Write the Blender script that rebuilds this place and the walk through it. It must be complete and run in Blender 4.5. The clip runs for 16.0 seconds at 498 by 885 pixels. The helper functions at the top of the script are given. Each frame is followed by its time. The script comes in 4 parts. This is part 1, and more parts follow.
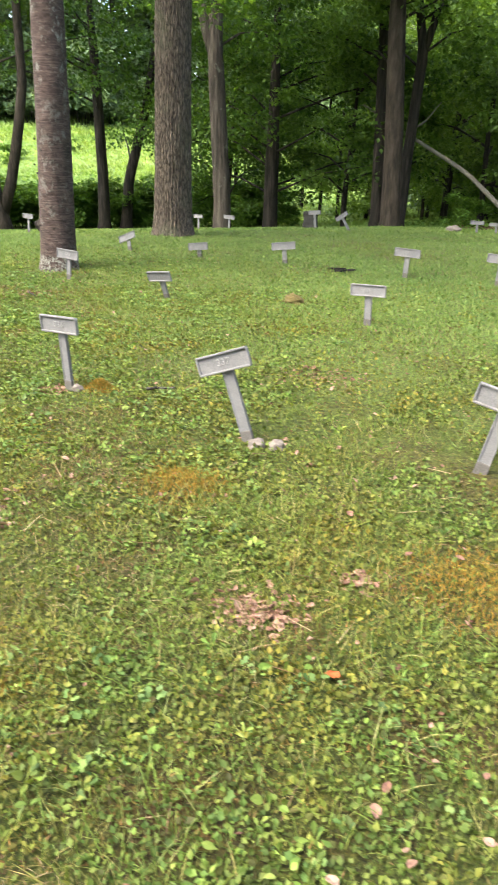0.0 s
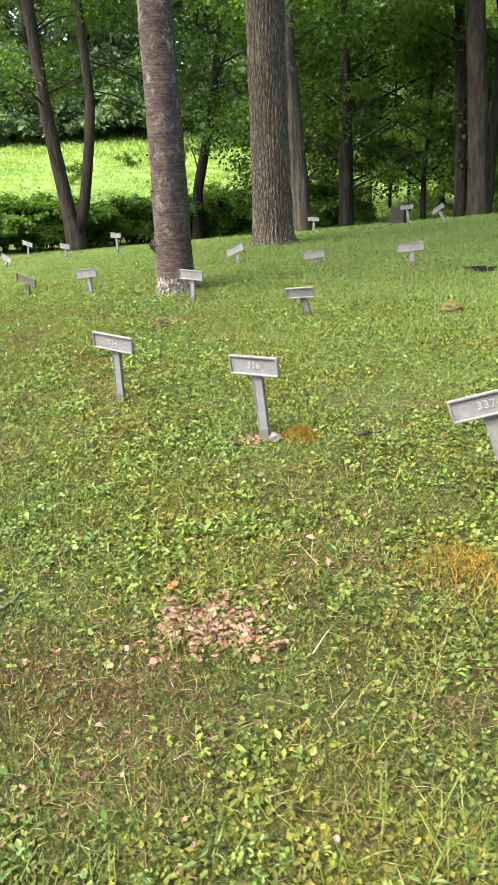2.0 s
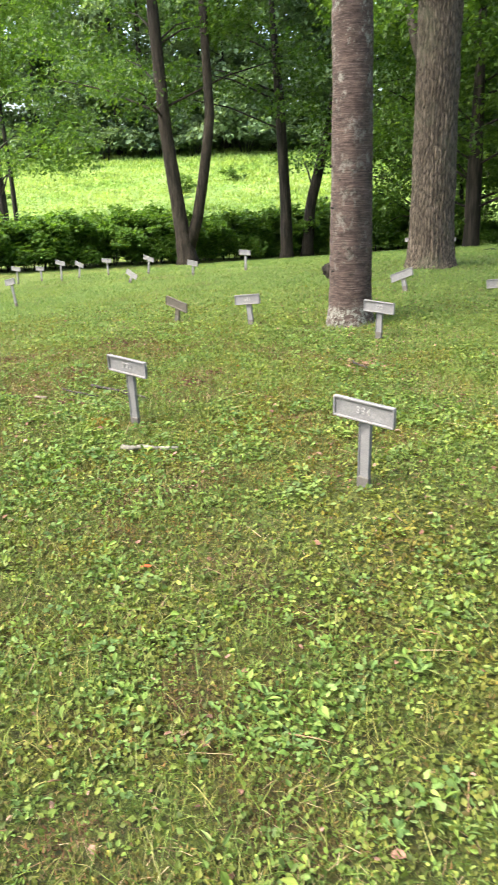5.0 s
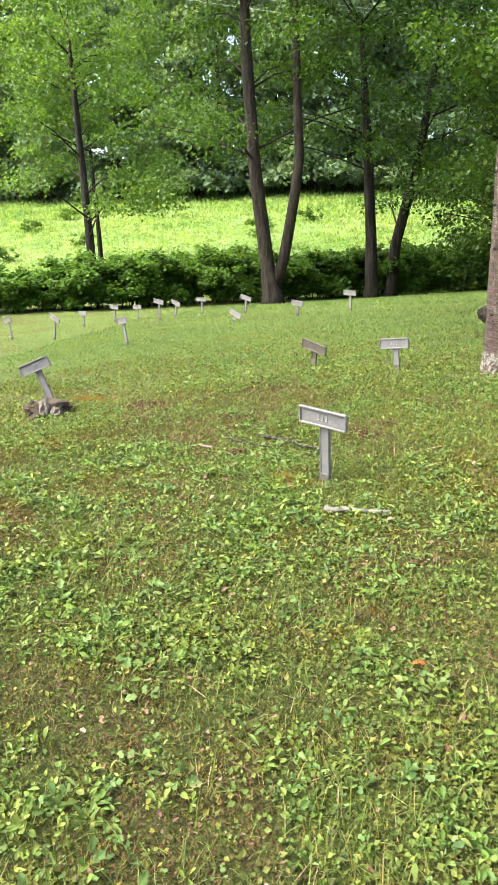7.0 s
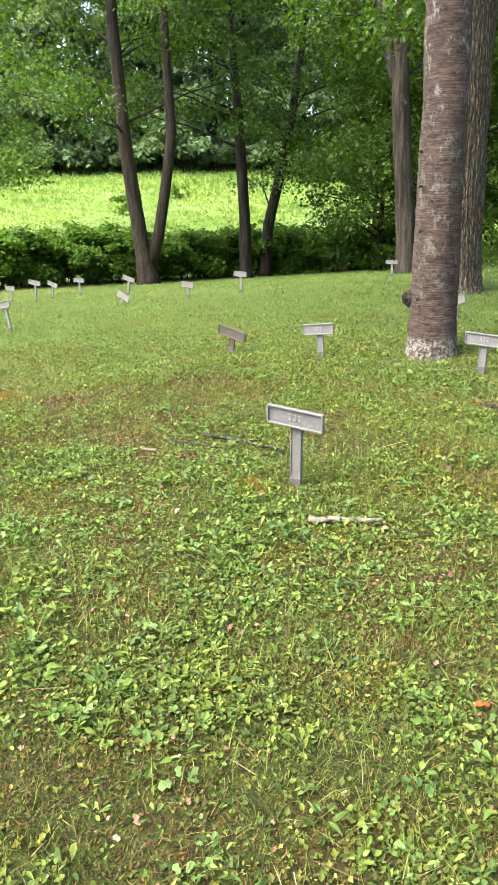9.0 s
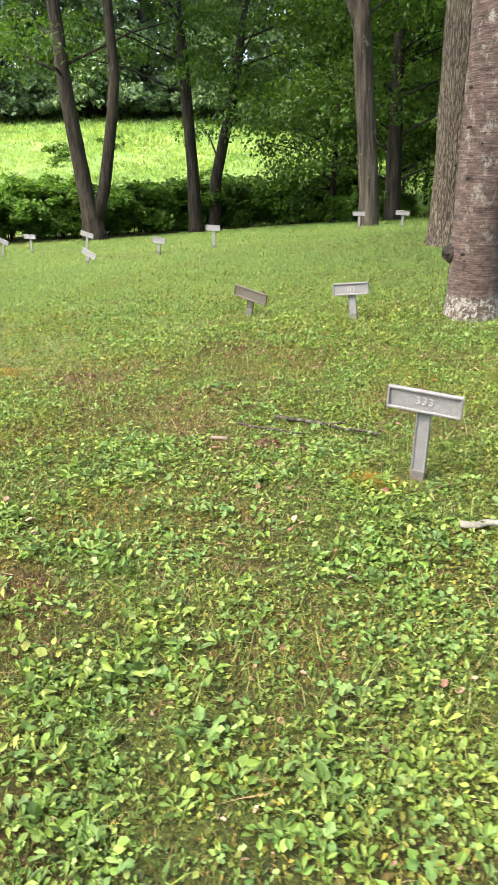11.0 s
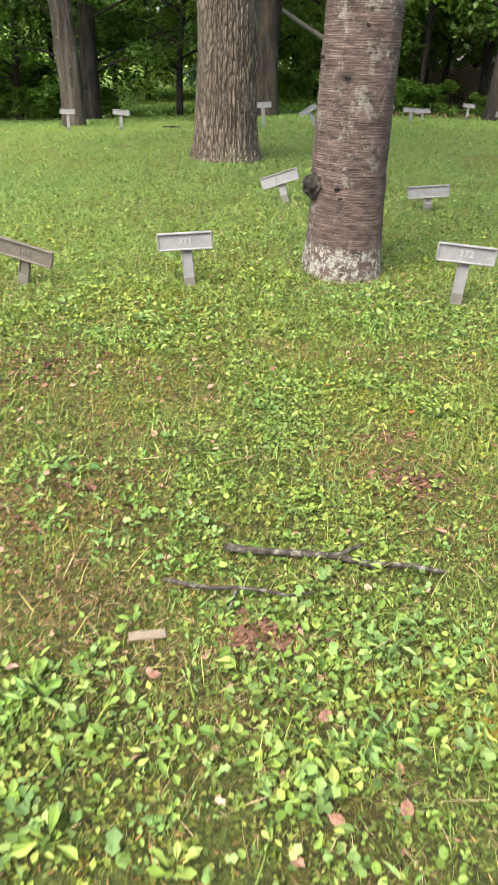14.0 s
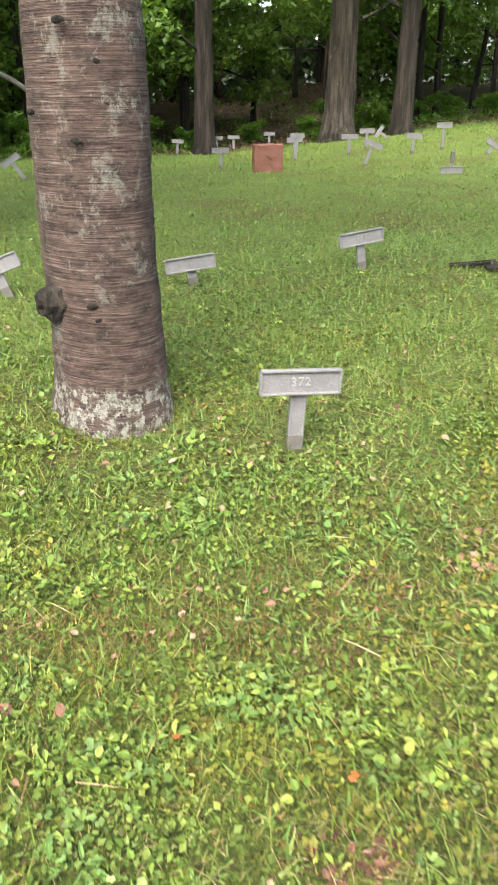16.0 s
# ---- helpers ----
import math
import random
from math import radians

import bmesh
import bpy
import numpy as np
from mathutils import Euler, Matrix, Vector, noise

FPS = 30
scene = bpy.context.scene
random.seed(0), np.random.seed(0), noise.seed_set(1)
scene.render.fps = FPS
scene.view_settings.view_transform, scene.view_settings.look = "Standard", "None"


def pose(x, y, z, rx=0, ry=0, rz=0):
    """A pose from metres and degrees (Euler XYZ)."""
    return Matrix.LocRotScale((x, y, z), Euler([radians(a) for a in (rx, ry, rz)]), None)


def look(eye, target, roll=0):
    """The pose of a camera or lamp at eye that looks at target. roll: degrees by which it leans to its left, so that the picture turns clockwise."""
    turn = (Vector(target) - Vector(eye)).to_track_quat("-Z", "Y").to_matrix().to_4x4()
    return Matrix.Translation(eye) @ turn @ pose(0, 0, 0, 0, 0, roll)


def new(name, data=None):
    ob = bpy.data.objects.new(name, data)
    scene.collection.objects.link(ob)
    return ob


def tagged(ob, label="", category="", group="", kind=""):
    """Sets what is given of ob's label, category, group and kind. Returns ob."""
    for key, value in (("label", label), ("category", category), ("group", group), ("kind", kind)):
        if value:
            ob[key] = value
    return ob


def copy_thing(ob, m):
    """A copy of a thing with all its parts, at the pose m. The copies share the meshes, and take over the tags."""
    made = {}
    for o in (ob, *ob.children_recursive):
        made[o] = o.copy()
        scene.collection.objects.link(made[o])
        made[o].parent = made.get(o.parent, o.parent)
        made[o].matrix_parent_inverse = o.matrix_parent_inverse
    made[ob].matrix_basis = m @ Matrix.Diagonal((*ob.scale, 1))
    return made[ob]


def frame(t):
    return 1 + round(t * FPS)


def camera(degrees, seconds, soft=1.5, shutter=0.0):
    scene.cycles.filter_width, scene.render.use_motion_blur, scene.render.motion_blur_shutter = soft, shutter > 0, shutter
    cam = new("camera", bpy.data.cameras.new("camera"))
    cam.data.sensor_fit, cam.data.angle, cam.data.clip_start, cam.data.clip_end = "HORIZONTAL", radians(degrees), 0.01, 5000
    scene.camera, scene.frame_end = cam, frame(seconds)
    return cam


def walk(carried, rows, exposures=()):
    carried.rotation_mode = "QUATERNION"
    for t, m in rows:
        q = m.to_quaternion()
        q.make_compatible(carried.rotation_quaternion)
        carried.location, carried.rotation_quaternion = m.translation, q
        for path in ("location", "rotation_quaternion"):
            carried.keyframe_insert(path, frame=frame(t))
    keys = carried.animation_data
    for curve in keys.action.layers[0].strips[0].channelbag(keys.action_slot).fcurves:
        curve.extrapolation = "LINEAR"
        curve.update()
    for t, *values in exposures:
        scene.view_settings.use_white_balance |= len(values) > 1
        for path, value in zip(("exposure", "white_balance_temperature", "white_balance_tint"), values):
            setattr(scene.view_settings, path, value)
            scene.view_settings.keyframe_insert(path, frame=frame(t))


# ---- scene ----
cam = camera(36.9, 16.0, shutter=0.22)
PATH = [
    (0, (0.031, -0.026, 1.518), (-0.946, 1.579, 0.833), 1.9),
    (0.5, (-0.229, -0.091, 1.554), (-1.373, 1.42, 0.913), -1.3),
    (1, (-0.512, -0.017, 1.535), (-1.725, 1.442, 0.901), -2.8),
    (1.5, (-0.824, 0.125, 1.535), (-1.995, 1.604, 0.871), -2.2),
    (2, (-1.129, 0.144, 1.549), (-2.256, 1.651, 0.869), -3.2),
    (2.5, (-1.353, 0.174, 1.562), (-2.477, 1.686, 0.892), -3.5),
    (3, (-1.621, 0.332, 1.573), (-2.724, 1.873, 0.935), -2.0),
    (3.5, (-1.879, 0.389, 1.565), (-2.945, 1.953, 0.918), -1.5),
    (4, (-2.18, 0.432, 1.563), (-3.236, 2.002, 0.916), -2.5),
    (4.5, (-2.507, 0.533, 1.558), (-3.663, 2.046, 0.946), -2.2),
    (5, (-2.726, 0.561, 1.591), (-4.025, 1.942, 0.955), -2.4),
    (5.2, (-2.831, 0.48, 1.603), (-4.171, 1.816, 0.956), -2.0),
    (7.3, (-3.721, 0.221, 1.629), (-5.156, 1.516, 1.114), -2.2),
    (7.5, (-3.77, 0.178, 1.636), (-5.189, 1.498, 1.143), -2.8),
    (8, (-3.974, 0.169, 1.648), (-5.342, 1.547, 1.17), -3.6),
    (8.5, (-4.212, 0.25, 1.648), (-5.474, 1.713, 1.13), -2.5),
    (8.7, (-4.277, 0.25, 1.646), (-5.498, 1.734, 1.094), -2.0),
    (10.8, (-5.338, 0.332, 1.622), (-6.305, 1.937, 0.921), -0.5),
    (11, (-5.493, 0.341, 1.61), (-6.501, 1.914, 0.898), -1.6),
    (11.5, (-5.827, 0.435, 1.592), (-6.809, 2.009, 0.844), -2.5),
    (12, (-6.206, 0.68, 1.597), (-7.052, 2.32, 0.825), -1.3),
    (12.5, (-6.589, 0.912, 1.59), (-7.247, 2.606, 0.756), -0.6),
    (13, (-6.798, 1.281, 1.6), (-7.264, 3.011, 0.712), 1.8),
    (13.5, (-7.106, 1.642, 1.576), (-7.501, 3.384, 0.676), 2.1),
    (14, (-7.298, 2.103, 1.536), (-7.544, 3.854, 0.601), 2.0),
    (14.5, (-7.39, 2.571, 1.525), (-7.542, 4.34, 0.604), 0.9),
    (15, (-7.498, 3.05, 1.536), (-7.522, 4.846, 0.656), -2.8),
    (15.5, (-7.426, 3.493, 1.563), (-7.073, 5.253, 0.682), -2.3),
    (16, (-7.488, 3.92, 1.577), (-7.109, 5.687, 0.721), -0.3),
]
walk(cam, [(t, look(eye, target, roll)) for t, eye, target, roll in PATH],
     [(0, 2.42, 6700, 7), (16, 2.42, 6700, 7)])

# ---- light ----
SUN_AZ, SUN_EL = radians(205), radians(55)          # a hazy sun behind the walker
world = bpy.data.worlds.new("sky")
scene.world = world
world.use_nodes = True
wn = world.node_tree
sky = wn.nodes.new("ShaderNodeTexSky")
sky.sky_type, sky.sun_disc = "NISHITA", False
sky.sun_elevation, sky.sun_rotation = SUN_EL, SUN_AZ
sky.air_density, sky.dust_density = 1.0, 5.0
wn.nodes["Background"].inputs["Strength"].default_value = 0.15
wn.links.new(sky.outputs["Color"], wn.nodes["Background"].inputs["Color"])
sun = new("sun", bpy.data.lights.new("sun", "SUN"))
sun.data.energy, sun.data.angle, sun.data.color = 1.5, radians(45), (1.0, 0.95, 0.86)
sun_way = Vector((math.sin(SUN_AZ) * math.cos(SUN_EL), math.cos(SUN_AZ) * math.cos(SUN_EL), math.sin(SUN_EL)))
sun.matrix_world = look(sun_way * 60, (0, 0, 0))


# ---- materials ----
def shader(name, rough=0.8):
    m = bpy.data.materials.new(name)
    m.use_nodes = True
    nt = m.node_tree
    b = nt.nodes["Principled BSDF"]
    b.inputs["Roughness"].default_value = rough
    b.inputs["Specular IOR Level"].default_value = 0.3
    return m, nt, b


def ramp(nt, source, cols, spread=None):
    r = nt.nodes.new("ShaderNodeValToRGB")
    e = r.color_ramp.elements
    while len(e) < len(cols):
        e.new(0.5)
    for i, c in enumerate(cols):
        e[i].position = spread[i] if spread else i / (len(cols) - 1)
        e[i].color = (*c, 1)
    nt.links.new(source, r.inputs["Fac"])
    return r.outputs["Color"]


def coords(nt, scale):
    t, mp = nt.nodes.new("ShaderNodeTexCoord"), nt.nodes.new("ShaderNodeMapping")
    mp.inputs["Scale"].default_value = scale
    nt.links.new(t.outputs["Object"], mp.inputs["Vector"])
    return mp.outputs["Vector"]


def noisy(nt, scale, detail=6, rough=0.6, stretch=(1, 1, 1), distort=0.0):
    n = nt.nodes.new("ShaderNodeTexNoise")
    n.inputs["Scale"].default_value, n.inputs["Detail"].default_value = scale, detail
    n.inputs["Roughness"].default_value, n.inputs["Distortion"].default_value = rough, distort
    nt.links.new(coords(nt, stretch), n.inputs["Vector"])
    return n.outputs["Fac"]


def blend(nt, fac, a, b, kind="MIX"):
    m = nt.nodes.new("ShaderNodeMix")
    m.data_type, m.blend_type = "RGBA", kind
    for src, sock in ((fac, m.inputs[0]), (a, m.inputs[6]), (b, m.inputs[7])):
        if isinstance(src, float):
            sock.default_value = src
        elif isinstance(src, tuple):
            sock.default_value = (*src, 1)
        else:
            nt.links.new(src, sock)
    return m.outputs[2]


def bumped(nt, b, height, strength, depth=0.02):
    n = nt.nodes.new("ShaderNodeBump")
    n.inputs["Strength"].default_value, n.inputs["Distance"].default_value = strength, depth
    nt.links.new(height, n.inputs["Height"])
    nt.links.new(n.outputs["Normal"], b.inputs["Normal"])


def surface(name, cols, scale=4.0, fine=60.0, rough=0.85, bump=0.5, depth=0.01, stretch=(1, 1, 1), spread=None, second=None):
    m, nt, b = shader(name, rough)
    big = ramp(nt, noisy(nt, scale, stretch=stretch), cols, spread)
    small = noisy(nt, fine, 4, 0.7, stretch)
    grain = ramp(nt, small, [(0.55, 0.55, 0.55), (1.0, 1.0, 1.0)], (0.3, 0.7))
    col = blend(nt, 1.0, big, grain, "MULTIPLY")
    if second:
        colour, size, lo, hi = second
        col = blend(nt, ramp(nt, noisy(nt, size, 8, 0.7), [(0, 0, 0), (1, 1, 1)], (lo, hi)), col, colour)
    nt.links.new(col, b.inputs["Base Color"])
    bumped(nt, b, small, bump, depth)
    return m


def leafy(name, cols, see_through=0.35, rough=0.5, veins=90.0, patch=0.0, tint=(1.5, 1.0, 0.6)):
    m, nt, b = shader(name, rough)
    g = nt.nodes.new("ShaderNodeNewGeometry")
    col = ramp(nt, g.outputs["Random Per Island"], cols)
    col = blend(nt, 1.0, col, ramp(nt, noisy(nt, veins, 3), [(0.62, 0.62, 0.62), (1.2, 1.2, 1.12)], (0.35, 0.65)), "MULTIPLY")
    if patch:
        where = ramp(nt, noisy(nt, patch, 5, 0.65), [(0, 0, 0), (1, 1, 1)], (0.42, 0.62))
        col = blend(nt, where, col, blend(nt, 1.0, col, tint, "MULTIPLY"))
    nt.links.new(col, b.inputs["Base Color"])
    tr, mx = nt.nodes.new("ShaderNodeBsdfTranslucent"), nt.nodes.new("ShaderNodeMixShader")
    nt.links.new(blend(nt, 1.0, col, (1.25, 1.2, 0.55), "MULTIPLY"), tr.inputs["Color"])
    mx.inputs[0].default_value = see_through
    nt.links.new(b.outputs[0], mx.inputs[1])
    nt.links.new(tr.outputs[0], mx.inputs[2])
    nt.links.new(mx.outputs[0], nt.nodes["Material Output"].inputs["Surface"])
    return m


def lawn_soil():
    """Soil, moss and crumbled leaf, speckled at two scales; thicker turf farther up the lawn."""
    m, nt, b = shader("lawn_soil", 0.95)
    zones = ramp(nt, noisy(nt, 1.3, 6), [(0.080, 0.040, 0.020), (0.066, 0.056, 0.018), (0.060, 0.080, 0.020), (0.10, 0.10, 0.042)], (0.32, 0.41, 0.52, 0.74))
    t, sep = nt.nodes.new("ShaderNodeTexCoord"), nt.nodes.new("ShaderNodeSeparateXYZ")
    nt.links.new(t.outputs["Object"], sep.inputs[0])
    up = nt.nodes.new("ShaderNodeMath")
    up.operation, up.inputs[1].default_value = "MULTIPLY", 0.05
    nt.links.new(sep.outputs["Y"], up.inputs[0])
    turf = ramp(nt, noisy(nt, 0.8, 6), [(0.092, 0.092, 0.033), (0.086, 0.125, 0.036), (0.115, 0.15, 0.049)], (0.34, 0.5, 0.68))
    zones = blend(nt, ramp(nt, up.outputs[0], [(0, 0, 0), (1, 1, 1)], (0.11, 0.32)), zones, turf)
    specks = ramp(nt, noisy(nt, 95, 6, 0.8), [(0.25, 0.22, 0.18), (0.8, 0.9, 0.6), (1.5, 1.4, 1.0), (2.6, 2.1, 1.5)], (0.32, 0.46, 0.58, 0.70))
    crumbs = ramp(nt, noisy(nt, 28, 8, 0.75), [(0.5, 0.45, 0.4), (1.2, 1.25, 1.0)], (0.4, 0.6))
    nt.links.new(blend(nt, 1.0, blend(nt, 1.0, zones, specks, "MULTIPLY"), crumbs, "MULTIPLY"), b.inputs["Base Color"])
    bumped(nt, b, noisy(nt, 60, 8, 0.8), 1.0, 0.03)
    return m


LAWN = lawn_soil()
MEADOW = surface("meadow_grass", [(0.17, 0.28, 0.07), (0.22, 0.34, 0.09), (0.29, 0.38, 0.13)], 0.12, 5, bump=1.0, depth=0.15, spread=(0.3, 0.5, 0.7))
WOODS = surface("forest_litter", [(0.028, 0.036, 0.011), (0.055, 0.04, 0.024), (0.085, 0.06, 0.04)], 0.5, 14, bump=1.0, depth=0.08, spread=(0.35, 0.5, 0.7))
GRASS = leafy("grass", [(0.06, 0.12, 0.02), (0.10, 0.17, 0.028), (0.15, 0.21, 0.045), (0.25, 0.24, 0.11)], 0.3, 0.6, patch=1.1, tint=(1.25, 1.02, 0.85))
LAWNGRASS = leafy("mown_grass", [(0.06, 0.13, 0.034), (0.09, 0.17, 0.042), (0.12, 0.20, 0.052), (0.17, 0.235, 0.075)], 0.3, 0.65, patch=0.5, tint=(1.18, 1.02, 0.85))
STRAW = leafy("straw", [(0.07, 0.04, 0.02), (0.16, 0.10, 0.05), (0.27, 0.19, 0.11), (0.38, 0.30, 0.19)], 0.1, 0.7)
CARPET = leafy("small_leaf", [(0.06, 0.06, 0.014), (0.06, 0.10, 0.018), (0.08, 0.14, 0.025), (0.12, 0.18, 0.035), (0.17, 0.22, 0.05)], 0.3, 0.65, veins=11.0, patch=1.4, tint=(1.35, 0.85, 0.65))
TUFT = leafy("green_moss", [(0.05, 0.045, 0.012), (0.07, 0.10, 0.017), (0.09, 0.14, 0.023), (0.13, 0.17, 0.04), (0.17, 0.12, 0.05)], 0.25, 0.8, veins=11.0, patch=1.6, tint=(1.42, 0.84, 0.8))
MOSSY = leafy("moss_tuft", [(0.12, 0.13, 0.02), (0.20, 0.13, 0.015), (0.26, 0.13, 0.015), (0.16, 0.16, 0.03)], 0.15, 0.8)
BROAD = leafy("broad_leaf", [(0.065, 0.125, 0.026), (0.09, 0.165, 0.032), (0.115, 0.20, 0.038), (0.14, 0.23, 0.046), (0.17, 0.26, 0.06), (0.23, 0.30, 0.085)], 0.3, 0.65, veins=13.0, patch=0.9, tint=(1.2, 1.0, 0.85))
COOLLEAF = leafy("cool_leaf", [(0.06, 0.12, 0.034), (0.085, 0.16, 0.046), (0.11, 0.195, 0.056), (0.14, 0.235, 0.072), (0.195, 0.28, 0.10)], 0.3, 0.6, veins=15.0, patch=0.9, tint=(1.18, 1.0, 0.9))
REDMOSS = leafy("red_moss", [(0.06, 0.034, 0.016), (0.09, 0.045, 0.02), (0.12, 0.066, 0.028), (0.10, 0.09, 0.026), (0.16, 0.11, 0.055)], 0.15, 0.85, veins=20.0)
DRY = leafy("dry_leaf", [(0.10, 0.05, 0.035), (0.18, 0.096, 0.069), (0.25, 0.148, 0.112), (0.32, 0.21, 0.165)], 0.1, 0.8)
ROTTING = leafy("rotting_leaf", [(0.05, 0.024, 0.016), (0.09, 0.044, 0.03), (0.15, 0.08, 0.055)], 0.1, 0.8)
AUTUMN = leafy("red_leaf", [(0.33, 0.04, 0.02), (0.36, 0.09, 0.03), (0.34, 0.15, 0.04)], 0.2, 0.6)
# Tree leaf in three tones, from shade to full sun, set by colour.
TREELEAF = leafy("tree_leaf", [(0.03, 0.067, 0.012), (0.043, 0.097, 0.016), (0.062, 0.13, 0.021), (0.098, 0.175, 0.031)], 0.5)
SUNLEAF = leafy("sun_toned_leaf", [(0.06, 0.118, 0.023), (0.092, 0.175, 0.034), (0.135, 0.235, 0.05)], 0.5)
FULLSUN_LEAF = leafy("full_sun_toned_leaf", [(0.085, 0.16, 0.03), (0.125, 0.22, 0.044), (0.175, 0.285, 0.065)], 0.55)
SHRUB = leafy("shrub_leaf", [(0.055, 0.125, 0.018), (0.088, 0.18, 0.026), (0.13, 0.25, 0.04)], 0.45)
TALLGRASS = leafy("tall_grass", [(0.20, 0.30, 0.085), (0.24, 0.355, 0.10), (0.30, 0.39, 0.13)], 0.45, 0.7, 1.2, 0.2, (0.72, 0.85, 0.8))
MOSS = surface("moss", [(0.09, 0.085, 0.025), (0.15, 0.115, 0.04), (0.20, 0.16, 0.07)], 6, 160, bump=1.0, depth=0.01)
METAL = surface("weathered_aluminium", [(0.118, 0.12, 0.126), (0.18, 0.18, 0.187), (0.26, 0.26, 0.27)], 14, 160, 0.55, 0.25, 0.002, second=((0.18, 0.13, 0.11), 9, 0.62, 0.72))
RUSTY = surface("rusted_metal", [(0.065, 0.058, 0.046), (0.10, 0.09, 0.075), (0.15, 0.138, 0.12)], 10, 120, 0.75, 0.4, 0.003)
FOOT = surface("soiled_metal", [(0.06, 0.055, 0.048), (0.115, 0.108, 0.10), (0.18, 0.177, 0.175)], 16, 140, 0.8, 0.4, 0.003)
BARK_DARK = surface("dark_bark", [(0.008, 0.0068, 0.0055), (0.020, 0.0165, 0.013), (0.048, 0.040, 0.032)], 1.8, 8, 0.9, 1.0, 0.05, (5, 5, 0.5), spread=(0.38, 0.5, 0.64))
BARK_BROWN = surface("brown_bark", [(0.014, 0.0105, 0.0078), (0.034, 0.0265, 0.0195), (0.062, 0.05, 0.038)], 1.6, 7, 0.9, 1.0, 0.06, (5, 5, 0.9), spread=(0.36, 0.5, 0.66))
BARK_GREY = surface("lichened_bark", [(0.017, 0.014, 0.011), (0.045, 0.037, 0.029), (0.088, 0.076, 0.062)], 1.8, 8, 0.9, 1.0, 0.05, (5, 5, 0.5), spread=(0.38, 0.5, 0.64), second=((0.12, 0.125, 0.10), 3.0, 0.60, 0.70))
# Paler metal: the highlight on the raised figures is put into the colour.
HIGHLIGHT_METAL = surface("highlight_toned_metal", [(0.26, 0.26, 0.265), (0.36, 0.36, 0.365)], 30, 160, 0.5, 0.2, 0.002)
SPLINTER = surface("pale_split_wood", [(0.12, 0.095, 0.07), (0.18, 0.145, 0.11), (0.23, 0.19, 0.15)], 20, 90, 0.85, 0.5, 0.003, (1, 8, 8))
CLOD = surface("dry_clod", [(0.045, 0.033, 0.023), (0.085, 0.066, 0.048), (0.13, 0.108, 0.085)], 12, 70, 0.95, 1.0, 0.01)
STICK = surface("dead_wood", [(0.018, 0.014, 0.011), (0.048, 0.04, 0.032), (0.16, 0.155, 0.132)], 40, 120, 0.9, 0.8, 0.004, spread=(0.36, 0.52, 0.66))
DEADWOOD = surface("bleached_wood", [(0.10, 0.09, 0.07), (0.19, 0.18, 0.15), (0.32, 0.31, 0.27)], 9, 50, 0.85, 0.6, 0.01)
STONE = surface("fieldstone", [(0.11, 0.095, 0.08), (0.18, 0.155, 0.135), (0.25, 0.22, 0.195)], 9, 80, 0.9, 0.8, 0.006)
REDSTONE = surface("red_granite", [(0.11, 0.05, 0.036), (0.17, 0.075, 0.052), (0.24, 0.11, 0.08)], 5, 70, 0.7, 0.4, 0.004)
SLATE = surface("dark_stone", [(0.010, 0.010, 0.010), (0.022, 0.022, 0.02), (0.045, 0.045, 0.04)], 5, 60, 0.85, 0.6, 0.006)
CABLE = surface("cable", [(0.35, 0.35, 0.36), (0.5, 0.5, 0.5)], 2, 20, 0.5, 0.1, 0.002)
# Paled, bluish leaf: the haze of distance is put into its colour.
HAZED_LEAF = leafy("haze_tinted_leaf", [(0.115, 0.18, 0.10), (0.15, 0.23, 0.125), (0.185, 0.27, 0.155)], 0.45, 0.7, 3.0)


